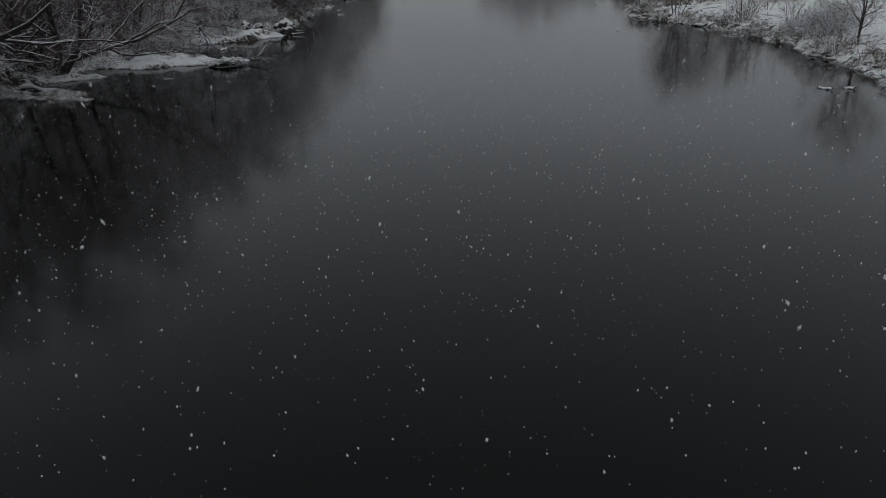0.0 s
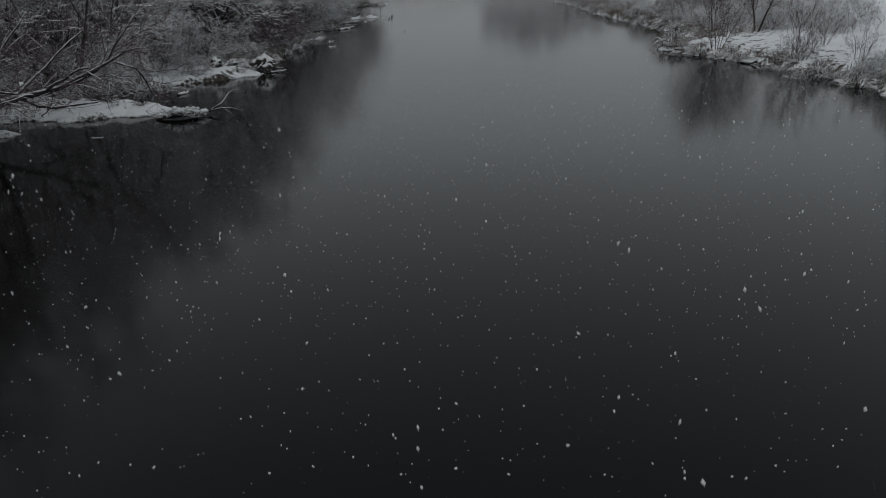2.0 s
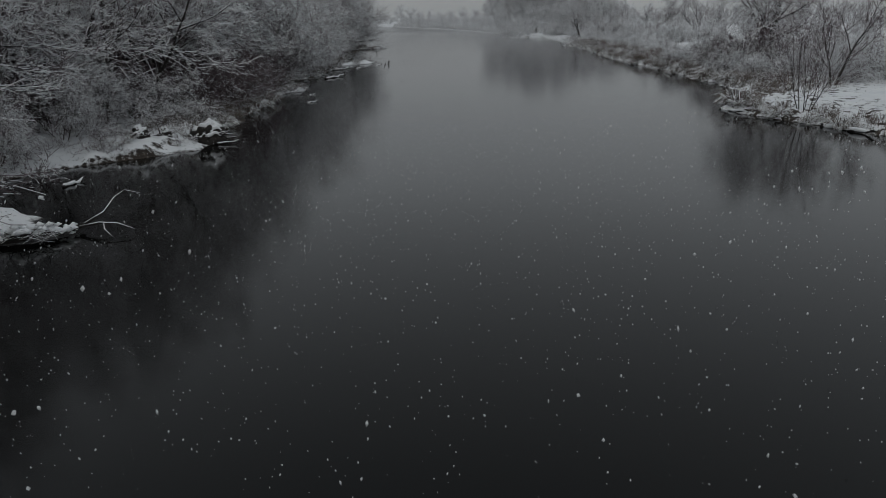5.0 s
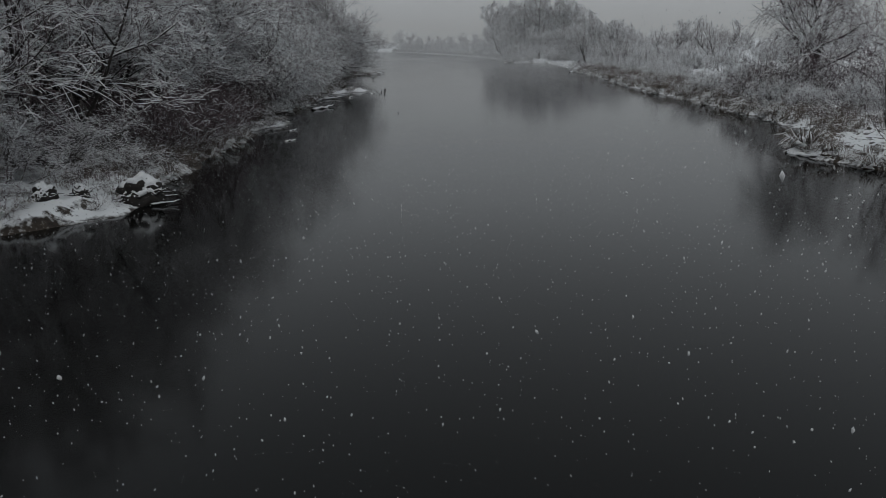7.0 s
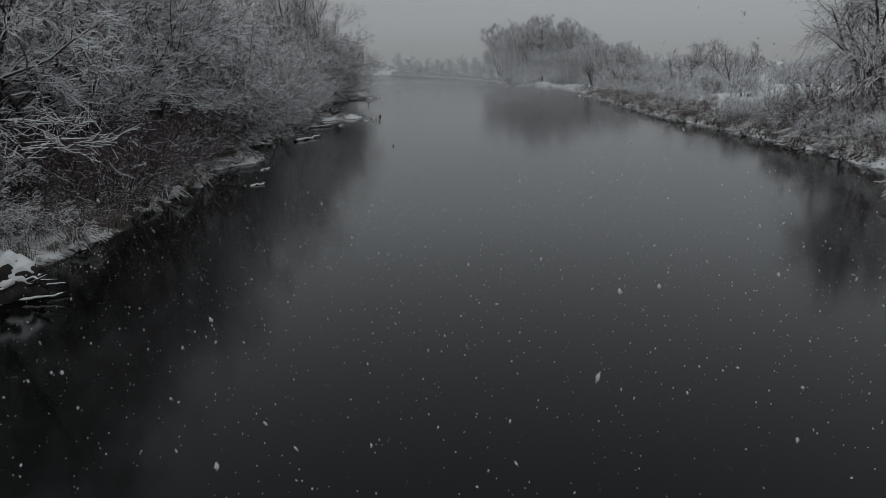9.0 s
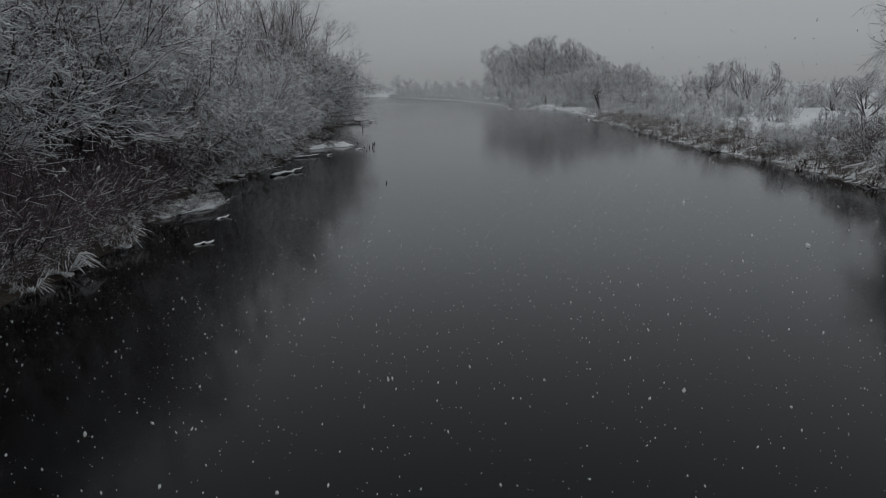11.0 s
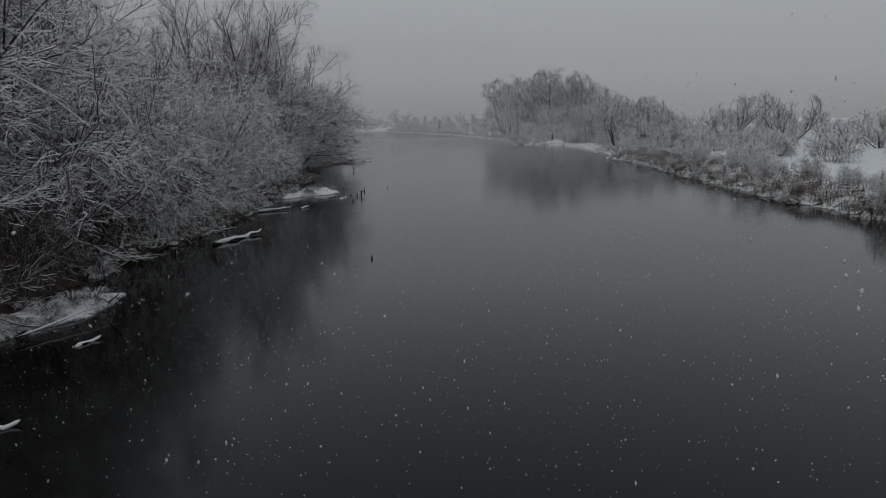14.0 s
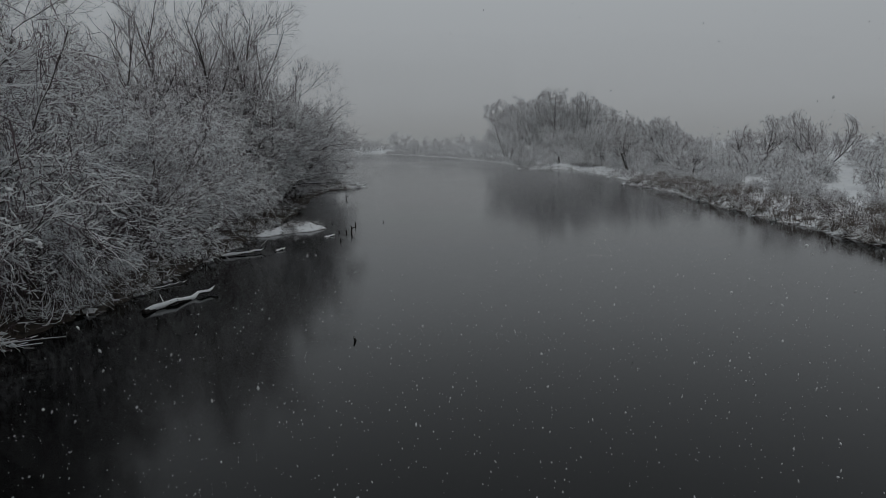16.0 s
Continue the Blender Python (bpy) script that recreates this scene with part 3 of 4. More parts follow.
COPSE = dict(stems=5, lean=(3, 24), spread=0.5, long=11.0, wob=0.035, pull=(0, 0, 0.02), thick=0.13, thin=0.04, size=(12.8, 5.7), limbs=6, snow=0.65, lift=0.6, frost_haze=0.55, low=0.4,
             dome=((0, 0, 6.6), (4.9, 4.9, 6.2)), orders=[order(14, (0.12, 1.0), 52, 0.46, 0.5, 5, 0.08, (0, 0, 0.04), 0.06, 0.024),
                     order(9, (0.1, 1.0), 38, 0.62, 0.3, 3, 0.10, (0, 0, 0.02), 0.026, 0.020),
                     order(13, (0.1, 1.0), 40, 0.72, 0.3, 1, 0.12, (0, 0, 0.0), 0.018, 0.014)])
FARWOOD = dict(stems=9, lean=(6, 62), spread=1.6, long=8.0, wob=0.06, pull=(0, 0, 0.03), thick=0.1, thin=0.05, size=(7.4, 7.2), limbs=0, snow=0.65, lift=0.5, frost_haze=0.6, low=0.3,
               dome=((0, 0, 3.0), (6.8, 6.8, 4.4)), orders=[order(10, (0.15, 1.0), 42, 0.48, 0.4, 3, 0.10, (0, 0, 0.03), 0.07, 0.045),
                       order(11, (0.1, 1.0), 42, 0.70, 0.3, 2, 0.12, (0, 0, 0.0), 0.045, 0.036)])


def forms(name, seeds, spec, label, category, bark):
    """Several forms of one kind."""
    return [tree(name, s, spec, label, category, bark) for s in seeds]


willows = forms("willow_tree", (11, 12, 13, 14), WILLOW, "bare multi-stemmed willow loaded with snow beside the river", "tree", BARK)
banktrees = forms("bank_tree", (25, 26, 27), BANK, "bare riverside tree with snow-lined branches and dark stems", "tree", BARK_DARK)
leaning = forms("leaning_willow", (28,), LEANING, "old willow leaning out over the water with a thick bare limb", "tree", BARK_DARK)
arching = forms("arching_tree", (29, 30), ARCHING, "dark crooked tree arching low over a snowy bar", "tree", BARK_DARK)
thickets = forms("thicket_tree", (16, 17, 18), THICKET, "bare young tree in the dense snowy riverside thicket", "tree", BARK_DARK)
osiers = forms("osier_clump", (19, 20), OSIER, "clump of straight osier shoots dotted with snow", "shrub", BARK)
talls = forms("tall_tree", (21, 22, 23), TALL, "tall bare tree with upright dark limbs above the thicket", "tree", BARK_DARK)
bushes = forms("frosted_bush", (36, 37, 38), BUSH, "dense frosted bush growing on the meadow edge, paled for haze", "bush", BARK)
undergrowth = forms("undergrowth_bush", (46, 47), UNDER, "dark bare undergrowth bush beneath the riverside trees", "bush", BARK_DARK)
rounds = forms("field_tree", (51, 52, 53), ROUND, "round-crowned frosted tree on the snowy meadow, paled for haze", "tree", BARK_DARK)
copses = forms("copse_tree", (61, 62, 63), COPSE, "tall frosted tree of a distant waterside copse, paled for haze", "tree", BARK)
farwoods = forms("far_trees", (66, 67), FARWOOD, "hazy frosted clump of trees on the distant shore", "tree", BARK)
weeping = forms("weeping_willow", (71,), WEEPING, "large old willow with drooping frosted branches", "tree", BARK_DARK)
bankleans = forms("leaning_bank_tree", (73, 74), BANKLEAN, "small bare tree leaning on the snowy bank", "tree", BARK_DARK)
shrubs = forms("shrub", (31, 32, 33), SHRUB, "low snow-bent bare shrub on the bank", "shrub", BARK)
saplings = forms("sapling", (41, 42), SAPLING, "slender bare sapling with thin dark stems at the water's edge", "sapling", BARK_DARK)

used = set()


def place(kinds, k, x, y, turn, size=1.0, tall=1.0, sink=0.1, label=""):
    """Sets the k-th form at a spot on the ground; the first use moves the form itself, later ones copy it."""
    ob = kinds[k % len(kinds)]
    m = pose(x, y, ground_at(x, y) - sink, 0, 0, turn) @ Matrix.Diagonal((size, size, size * tall, 1))
    if ob in used:
        ob = copy_thing(ob, m @ Matrix.Diagonal((1 / ob.scale[0], 1 / ob.scale[1], 1 / ob.scale[2], 1)))
    else:
        used.add(ob)
        ob.matrix_basis = m
    return tagged(ob, label)


# west bank: willows over the water and trees with bare stems, a thicket and taller trees behind
r = np.random.default_rng(5)
for k, y in enumerate(np.arange(20, 134, 4.0)):
    x = float(shore(WEST, y))
    if 26 < y < 31:
        continue
    if 24 < y < 36 or 46 < y < 65:
        place(banktrees, k, x - 3.6 - r.random(), y + r.normal(0, 0.4), r.normal(0, 40), 1.0 + 0.15 * r.random())
    elif 36 <= y <= 46:
        place(banktrees, k, -15.2 - r.random(), y, r.normal(0, 40), 0.95)
    else:
        place(willows, k, x - (1.9 if 56 < y < 73 else 2.2 if y < 85 else 3.3) - 0.7 * r.random(), y + r.normal(0, 0.5), r.normal(0, 25), (1.0 if 56 < y < 70 else 0.82 if y < 92 else 0.95) + 0.12 * r.random())
for k, y in enumerate(np.arange(55.5, 71, 3.1)):
    place(banktrees, k, float(shore(WEST, y)) - 5.2 - r.random(), y, 360 * r.random(), 1.1 + 0.2 * r.random())
for k, y in enumerate(np.arange(20, 140, 4.8)):
    place(thickets, k, float(shore(WEST, y)) - 5.6 - 1.5 * r.random(), y + r.normal(0, 1), 360 * r.random(), (1.1 if y < 62 else 1.0 if y < 80 else 0.82) + 0.2 * r.random())
for k, y in enumerate(np.arange(18, 150, 6.5)):
    place(thickets, k, float(shore(WEST, y)) - 10.0 - 2 * r.random(), y + r.normal(0, 1), 360 * r.random(), (1.3 if y < 75 else 0.9) + 0.2 * r.random())
for k, y in enumerate(np.arange(18, 80, 7.0)):
    place(talls, k, float(shore(WEST, y)) - 9 - 5 * r.random(), y + r.normal(0, 1.4), 360 * r.random(), 0.95 + 0.15 * r.random())
for k, (x, y, s) in enumerate([(-14.6, 97, 1.06), (-12.8, 102, 0.97), (-16.5, 99, 1.06), (-19.5, 93, 0.92), (-23, 96, 0.85), (-17, 110, 0.85)]):
    place(talls, k, x, y, 97 * k, s)
for k, (x, y, s) in enumerate([(-15.0, 60, 1.2), (-15.4, 64, 1.3), (-16.5, 68, 1.3), (-18.0, 72.5, 1.3), (-19, 77, 1.25), (-20.5, 82, 1.2), (-22, 87, 1.15), (-19.5, 67, 1.4)]):
    place(thickets, k, x, y, 80 * k, s)
place(leaning, 0, -13.4, 104.5, 0, 1.0)
for k, (x, y, z) in enumerate([(-13.6, 99.5, 1.1), (-13.4, 103.5, 1.05), (-14.2, 107.0, 1.0), (-12.9, 111.0, 0.9), (-13.2, 100.8, 1.12), (-13.6, 105.2, 1.1), (-14.8, 96.0, 1.15)]):
    place(banktrees, k, x, y, 70 * k, z, 0.92)
place(arching, 0, -15.4, 28.4, 0, 1.0)
place(arching, 1, -18.2, 26.0, -25, 1.1)
for k, (x, y) in enumerate([(14.5, 185), (18, 183), (21, 179), (20.5, 174), (24, 176), (13.5, 190), (27, 182), (22, 170), (19, 193), (23, 196), (26, 190), (29, 195), (17.5, 199), (31.5, 188), (34, 194)]):
    place(bushes, k, x + 1.5, y, 60 * k, 0.7 + 0.06 * k)
for k, (x, y, z) in enumerate([(-13.2, 37.6, 1.1), (-14.3, 36.2, 1.2), (-14.8, 38.8, 1.2), (-13.6, 42.5, 1.0), (-14.4, 44.6, 0.9), (-15.5, 31.5, 1.1)]):
    place(shrubs, k, x, y, 80 * k, z)
for k, y in enumerate(np.arange(24, 132, 3.4)):
    place(shrubs, k, float(shore(WEST, y)) - 0.9 - 1.2 * r.random(), y, 360 * r.random(), 0.6 + 0.4 * r.random())

for k, y in enumerate(np.arange(20, 120, 2.4)):
    place(undergrowth, k, min(-14.8 if 35 < y < 49 else -11.5, float(shore(WEST, y)) - 2.2) - 2.4 * r.random(), y, 360 * r.random(), 0.8 + 0.4 * r.random())

for k, y in enumerate(np.arange(51.5, 68, 1.3)):
    place(undergrowth, k, float(shore(WEST, y)) - 0.7 - 0.9 * r.random(), y, 360 * r.random(), 0.75 + 0.4 * r.random())

for k, (x, y, s) in enumerate([(-14.2, 38.5, 0.40), (-13.6, 41.6, 0.36), (-13.2, 44.0, 0.42), (-12.6, 46.4, 0.40), (-14.8, 36.2, 0.40), (-14.6, 43.0, 0.5), (-16.4, 33.6, 0.4)]):
    place(willows, k, x, y, 35 * (k % 3) - 35, s, 0.9, 0.2, "low brush of snow-laden willow shoots on the bank")

for k, (x, y, z) in enumerate([(-15.2, 46.5, 1.0), (-16.0, 44.6, 1.1), (-17.2, 47.5, 1.2), (-17.5, 43.0, 1.2), (-18.5, 49.0, 1.3), (-16.2, 40.0, 1.0), (-17.4, 37.6, 1.1), (-18.6, 45.2, 1.3)]):
    place(osiers, k, x, y, 75 * k, z)

# east bank
place(weeping, 0, 22.8, 70.5, 0, 1.0)
for k, (x, y, z) in enumerate([(21.0, 67.0, 1.25), (20.0, 69.0, 1.05), (22.6, 66.0, 1.2), (20.6, 71.5, 1.1)]):
    place(undergrowth, k, x, y, 60 * k, z, label="dense dark bush beneath the large willow")
for x, y, s in [(15.0, 47.7, 1.0), (19.0, 40.5, 0.5), (19.8, 45.5, 0.45)]:
    place(saplings, int(y), x, y, 50 * x, s)
place(undergrowth, 0, 17.0, 42.5, 20, 0.48)
place(saplings, 1, 17.1, 42.2, 10, 0.75)
place(bankleans, 1, 21.0, 56.8, 30, 1.35)
place(bankleans, 0, 18.2, 32.2, 10, 1.0)
for k, (x, y, z) in enumerate([(18.4, 35.5, 0.62), (19.6, 36.6, 0.5), (17.6, 36.8, 0.4)]):
    place(bushes, k, x, y, 75 * k, z)
for k, (x, y, s) in enumerate([(17.0, 31.5, 1.1), (18.2, 34.5, 0.8), (15.9, 38.8, 0.9), (15.6, 41.0, 0.7), (18.6, 60.5, 0.8), (20.5, 61.5, 1.0), (19.4, 59.0, 0.8), (22.0, 57.5, 0.9)]):
    place(shrubs, k, x, y, 70 * k, s)
for k, (x, y, s) in enumerate([(19.8, 63.8, 0.62), (21.5, 62.0, 0.7), (20.4, 66.5, 0.75), (22.5, 58.5, 0.6), (24.5, 53.0, 0.6), (26, 62, 0.8), (19.2, 67.5, 0.7), (19.6, 72.0, 0.75), (21.4, 74.5, 0.85), (19.0, 77.5, 0.65), (22.4, 79.0, 0.85), (24.6, 73.0, 0.8), (26.5, 69.0, 0.95), (27.5, 65.0, 0.9), (24.0, 60.0, 0.8), (25.5, 57.0, 0.85), (28.5, 60.0, 0.9), (21.0, 69.5, 0.85), (30, 71, 0.9), (26, 77, 0.8)]):
    place(bushes, k, x, y, 70 * k, s)
for k, y in enumerate(np.arange(70, 150, 3.2)):
    place(shrubs, k, float(shore(EAST, y)) + 0.9 + 1.2 * r.random(), y, 360 * r.random(), 0.65 + 0.35 * r.random())
for k, y in enumerate(np.arange(71, 172, 4.0)):
    place(bushes, k, float(shore(EAST, y)) + 3.4 + 1.6 * r.random(), y, 360 * r.random(), 0.40 + 0.2 * r.random())
for k in range(20):
    y = 104 + 66 * r.random()
    place(bushes, k, float(shore(EAST, y)) + 5 + 8 * r.random(), y, 360 * r.random(), 0.65 + 0.45 * r.random())
for k in range(20):
    place(bushes, k, 30 + 48 * r.random(), 124 + 20 * r.random(), 360 * r.random(), 0.55 + 0.3 * r.random())
for k, (x, y, s) in enumerate([(30, 141, 1.2), (33, 145, 1.4), (36.5, 142, 1.2), (39, 147, 1.35), (27, 147, 1.2), (43, 143, 1.2), (47, 146, 1.3), (34, 152, 1.5), (52, 142, 1.2), (57, 147, 1.3)]):
    place(bushes, k, x, y, 65 * k, s)
for k in range(13):
    place(farwoods, k, 44 + 9 * k, 236 + 12 * r.random(), 360 * r.random(), 0.55 + 0.35 * r.random())
for k, (x, y, s) in enumerate([(38.5, 128, 1.0), (33.0, 130, 0.93), (42.5, 110, 0.6), (28.0, 142, 0.7), (24.5, 150, 0.9), (47, 125, 0.6), (53, 128, 0.75), (60, 130, 0.7), (40, 150, 0.75), (50, 150, 0.75), (25, 128, 0.5), (68, 135, 0.75)]):
    place(rounds, k, x, y, 80 * k, s)
for k, (x, y, s) in enumerate([(17.0, 236, 1.30), (20.5, 240, 1.22), (23.0, 206, 1.24), (20.8, 211, 1.18), (26.0, 210, 1.22), (29.5, 207, 1.15), (32.0, 211, 1.08), (19.5, 224, 1.05), (35.0, 206, 0.9),
                               (27.0, 163, 0.66), (29.6, 166, 0.70), (31.5, 160, 0.60), (25.0, 169, 0.58), (33.5, 164, 0.60), (24.0, 180, 0.5), (28.5, 182, 0.62), (37.0, 170, 0.55), (22.0, 196, 0.5)]):
    place(copses, k, x, y, 80 * k, s)
for k, y in enumerate(np.arange(142, 300, 9.0)):
    place(farwoods, k, float(shore(WEST, y)) - 5 - 3 * r.random(), y, 360 * r.random(), 0.8 + 0.3 * r.random())
# far wood round the bend
for k in range(18):
    y = 240 + 10 * k
    place(farwoods, k, float(shore(EAST, y)) + 3.5 + 3 * r.random(), y, 360 * r.random(), 0.5 + 0.4 * r.random())
for k, y in enumerate(np.arange(178, 400, 2.6)):
    place(bushes, k, float(shore(EAST, y)) + 0.5 + 1.2 * r.random(), y, 360 * r.random(), 0.28 + 0.4 * r.random() ** 2)
for k in range(20):
    place(farwoods, k, -130 + 11 * k, 436 + 8 * r.random(), 360 * r.random(), 0.9 + 1.0 * r.random() ** 2)

# ---- bank grass and reeds ----
def grass(name, spots, tall, label, seed, snowy):
    """Bent dry blades, each a tapering three-sided sliver with one bend."""
    q = np.random.default_rng(seed)
    n = len(spots)
    base = np.array(spots)
    h = tall * (0.5 + 0.7 * q.random(n))
    a = q.random(n) * 2 * math.pi
    out = np.stack([np.cos(a), np.sin(a), np.zeros(n)], -1)
    side = np.stack([-np.sin(a), np.cos(a), np.zeros(n)], -1)
    lean = (0.25 + 0.55 * q.random(n))[:, None]
    w = (0.004 + 0.005 * q.random(n))[:, None]
    mid = base + out * lean * h[:, None] * 0.35 + np.array((0, 0, 1)) * h[:, None] * 0.62
    tip = base + out * lean * h[:, None] * 1.25 + np.array((0, 0, 1)) * (h * (0.95 - 0.5 * lean[:, 0]))[:, None]
    v = np.stack([base - side * w, base + side * w, base + out * w, mid - side * w, mid + side * w, mid + np.array((0, 0, 1)) * w * 1.5, tip], 1)
    k = (np.arange(n) * 7)[:, None]
    quads = [[0, 1, 4, 3], [1, 2, 5, 4], [2, 0, 3, 5]]
    faces = [list(f) for qd in quads for f in (k + np.array([qd])).tolist()]
    faces += [list(f) for tr in ([3, 4, 6], [4, 5, 6], [5, 3, 6]) for f in (k + np.array([tr])).tolist()]
    white = (q.random(n) < snowy).astype(int)
    index = np.concatenate([np.zeros(n, int), white * (q.random(n) < 0.4), np.zeros(n, int), white, white, np.zeros(n, int)])
    ob = new(name, mesh_of(name, v.reshape(-1, 3), [tuple(f) for f in faces], [STRAW, SNOW], index))
    return tagged(ob, label, "grass", kind="stuff")


def mesh_spots(line, sign, y0, y1, count, near, deep, seed):
    q = np.random.default_rng(seed)
    out = []
    tufts = [(y0 + (y1 - y0) * q.random(), near + (deep - near) * q.random() ** 1.6) for _ in range(count // 24)]
    for ty, ts in tufts:
        for _ in range(24):
            y = ty + q.normal(0, 0.16)
            x = float(shore(line, ty)) + sign * ts + q.normal(0, 0.16)
            out.append((x, y))
    xy = np.array(out)
    z = height(xy[:, 0], xy[:, 1])
    keep = z > 0.03
    return np.column_stack([xy, z - 0.03])[keep]


grass("reed_grass", mesh_spots(EAST, 1, 55, 135, 16000, 0.1, 4.2, 91), 0.75, "rust-brown dry reeds dusted with snow along the bank", 92, 0.3)
grass("bank_grass", mesh_spots(EAST, 1, 22, 57, 3000, 0.1, 1.5, 93), 0.45, "short dry grass tufts poking through the snow", 94, 0.4)
grass("thicket_grass", mesh_spots(WEST, -1, 47, 100, 6500, 0.1, 3.0, 95), 0.7, "withered brown grass under the snowy thicket", 96, 0.5)
grass("cape_grass", mesh_spots(WEST, -1, 44, 60, 5200, 0.0, 2.6, 97), 0.5, "bent rusty grass half buried in snow on the bank", 98, 0.75)


# ---- tussocks of dead growth along the water's edge ----
def tussock(seed):
    """A dark earthy hump with arching dead blades and a pat of snow on top."""
    q = np.random.default_rng(seed)
    ob = tagged(new("tussock"), "dark tussock of dead grass with a pat of snow", "tussock", "tussocks along the banks")
    bm = bmesh.new()
    bmesh.ops.create_icosphere(bm, subdivisions=2, radius=0.2)
    for v in bm.verts:
        k = 1 + 0.45 * noise.noise(v.co * 5 + Vector((seed, 0, 0)))
        v.co = Vector((v.co.x * k * 0.95, v.co.y * k * 0.85, v.co.z * k * 0.5))
    me = bpy.data.meshes.new("hump")
    bm.to_mesh(me)
    bm.free()
    me.materials.append(TURF)
    part("hump", me, ob)
    n = 90
    a = q.random(n) * 2 * math.pi
    out = np.stack([np.cos(a), np.sin(a), np.zeros(n)], -1)
    p0 = out * (0.05 + 0.15 * q.random(n))[:, None] + np.array((0, 0, 0.12))
    p1 = p0 + out * (0.15 + 0.15 * q.random(n))[:, None] + np.array((0, 0, 1)) * (0.12 + 0.2 * q.random(n))[:, None]
    p2 = p1 + out * (0.12 + 0.16 * q.random(n))[:, None] - np.array((0, 0, 1)) * (0.02 + 0.22 * q.random(n))[:, None]
    v, f, ix = strands(q, np.stack([p0, p1, p2], 1), np.tile((0.007, 0.006, 0.003), (n, 1)), 3, 0.6, 1.4)
    tagged(part("dead_grass", mesh_of("dead_grass", v, f, [STRAW, SNOW], ix), ob), kind="stuff")
    lv, lf = clumps(q, np.column_stack([q.normal(0, 0.16, 9), q.normal(0, 0.14, 9), 0.10 + 0.1 * q.random(9)]), 0.13)
    tagged(part("snow_pat", mesh_of("snow_pat", lv, lf, [SNOW], None, True), ob), kind="stuff")
    return ob


tussocks = [tussock(k) for k in (1, 2, 3)]
r = np.random.default_rng(77)
for k in range(190):
    line, sign = ((EAST, 1), (WEST, -1))[k % 5 in (1, 3)]
    y = (22 + 112 * r.random()) if sign > 0 else (46 + 58 * r.random())
    s = -0.15 + 1.1 * r.random() ** 2
    x = float(shore(line, y)) + sign * s
    if height(np.array([x]), np.array([y]))[0] > -0.12:
        place(tussocks, k, x, y, 360 * r.random(), 0.5 + 0.8 * r.random(), 1.0, 0.05)


# tussocks and stunted shrubs on the bars
for k, (bx, by, a, b, turn, h) in enumerate(BARS):
    for j in range(7 if k in (0, 2, 8) else 16):
        u, v = (1.7 * r.random() - 0.85) * a, (1.5 * r.random() - 0.75) * b
        c, sn = math.cos(radians(turn)), math.sin(radians(turn))
        x, y = bx + u * c - v * sn, by + u * sn + v * c
        if ground_at(x, y) > 0.02:
            if j % 7 < 5:
                place(tussocks, j, x, y, 360 * r.random(), 0.35 + 0.5 * r.random(), 0.8, 0.06)
            else:
                place(shrubs, j, x, y, 360 * r.random(), 0.25 + 0.25 * r.random())
for k in range(6):
    x, y = -13.6 + 4.6 * r.random(), 39.8 + 3.8 * r.random()
    if ground_at(x, y) > 0.05:
        place(shrubs, k, x, y, 360 * r.random(), 0.25 + 0.3 * r.random())


# ---- driftwood, stumps and stubs in the shallows ----
def along(a, b, n, wob, seed):
    q = np.random.default_rng(seed)
    a, b = np.array(a, float), np.array(b, float)
    pts = [a + (b - a) * i / (n - 1) + q.normal(0, wob, 3) * (0 < i < n - 1) for i in range(n)]
    return pts


def drift_log(a, b, radius, seed, label="snow-topped driftwood log lying in the shallows", twigs=0, name="driftwood_log"):
    """A log just out of the water with a lumpy ridge of snow and bare side twigs."""
    q = np.random.default_rng(seed)
    ob = tagged(new(name), label, "driftwood")
    pts = along(a, b, 9, radius * 0.3, seed)
    pts[-1][2] += radius * 0.8
    rad = [radius * (0.62 + 0.3 * q.random()) * (1 - 0.45 * i / 8) for i in range(9)]
    add_rod("log", pts, rad, WET_WOOD, ob)
    snow = [p + np.array((0, 0, rad[i] * 0.38)) for i, p in enumerate(pts)]
    add_rod("snow_cap", snow, [max(0.012, rad[i] * (0.98 + 0.4 * q.random())) * (0.5 if i in (0, 8) else 1) for i in range(9)], SNOW, ob, "lumpy ridge of fresh snow", 8, 0.9)
    for k in range(twigs):
        p = pts[1 + int(q.random() * 7)]
        e = p + np.array((q.normal(0, 0.45), q.normal(0, 0.45), 0.2 + 0.35 * q.random()))
        add_rod("side_twig", along(p, e, 4, 0.05, seed + k), [0.022, 0.018, 0.013, 0.008], BARK_DARK, ob, "", 5)
    return ob


drift_log((-9.45, 72.9, 0.03), (-8.35, 75.7, 0.10), 0.11, 201, "floating driftwood log with a thick snow cap", 1)
drift_log((-10.3, 82.5, 0.02), (-8.8, 83.9, 0.12), 0.08, 202, twigs=2)
drift_log((-12.6, 124.6, 0.05), (-9.2, 132.6, 0.12), 0.16, 203, "long snow-covered driftwood trunk reaching into the river", 4)
drift_log((-10.6, 76.2, 0.02), (-9.8, 77.3, 0.05), 0.04, 204)
drift_log((-8.4, 84.0, 0.01), (-8.1, 84.7, 0.05), 0.06, 205)
drift_log((-7.0, 88.5, 0.0), (-6.6, 89.2, 0.02), 0.06, 206)
drift_log((-11.15, 36.5, 0.02), (-10.95, 37.3, 0.05), 0.07, 207, "short snow-topped branch stub in the shallows")
drift_log((-8.0, 56.8, 0.0), (-7.5, 57.2, 0.03), 0.05, 208)
drift_log((-8.6, 60.9, 0.0), (-8.3, 61.5, 0.03), 0.05, 209)
drift_log((-9.9, 61.2, 0.12), (-8.9, 63.8, 0.30), 0.028, 210, "bare branch lying over a snowy bar", 3)
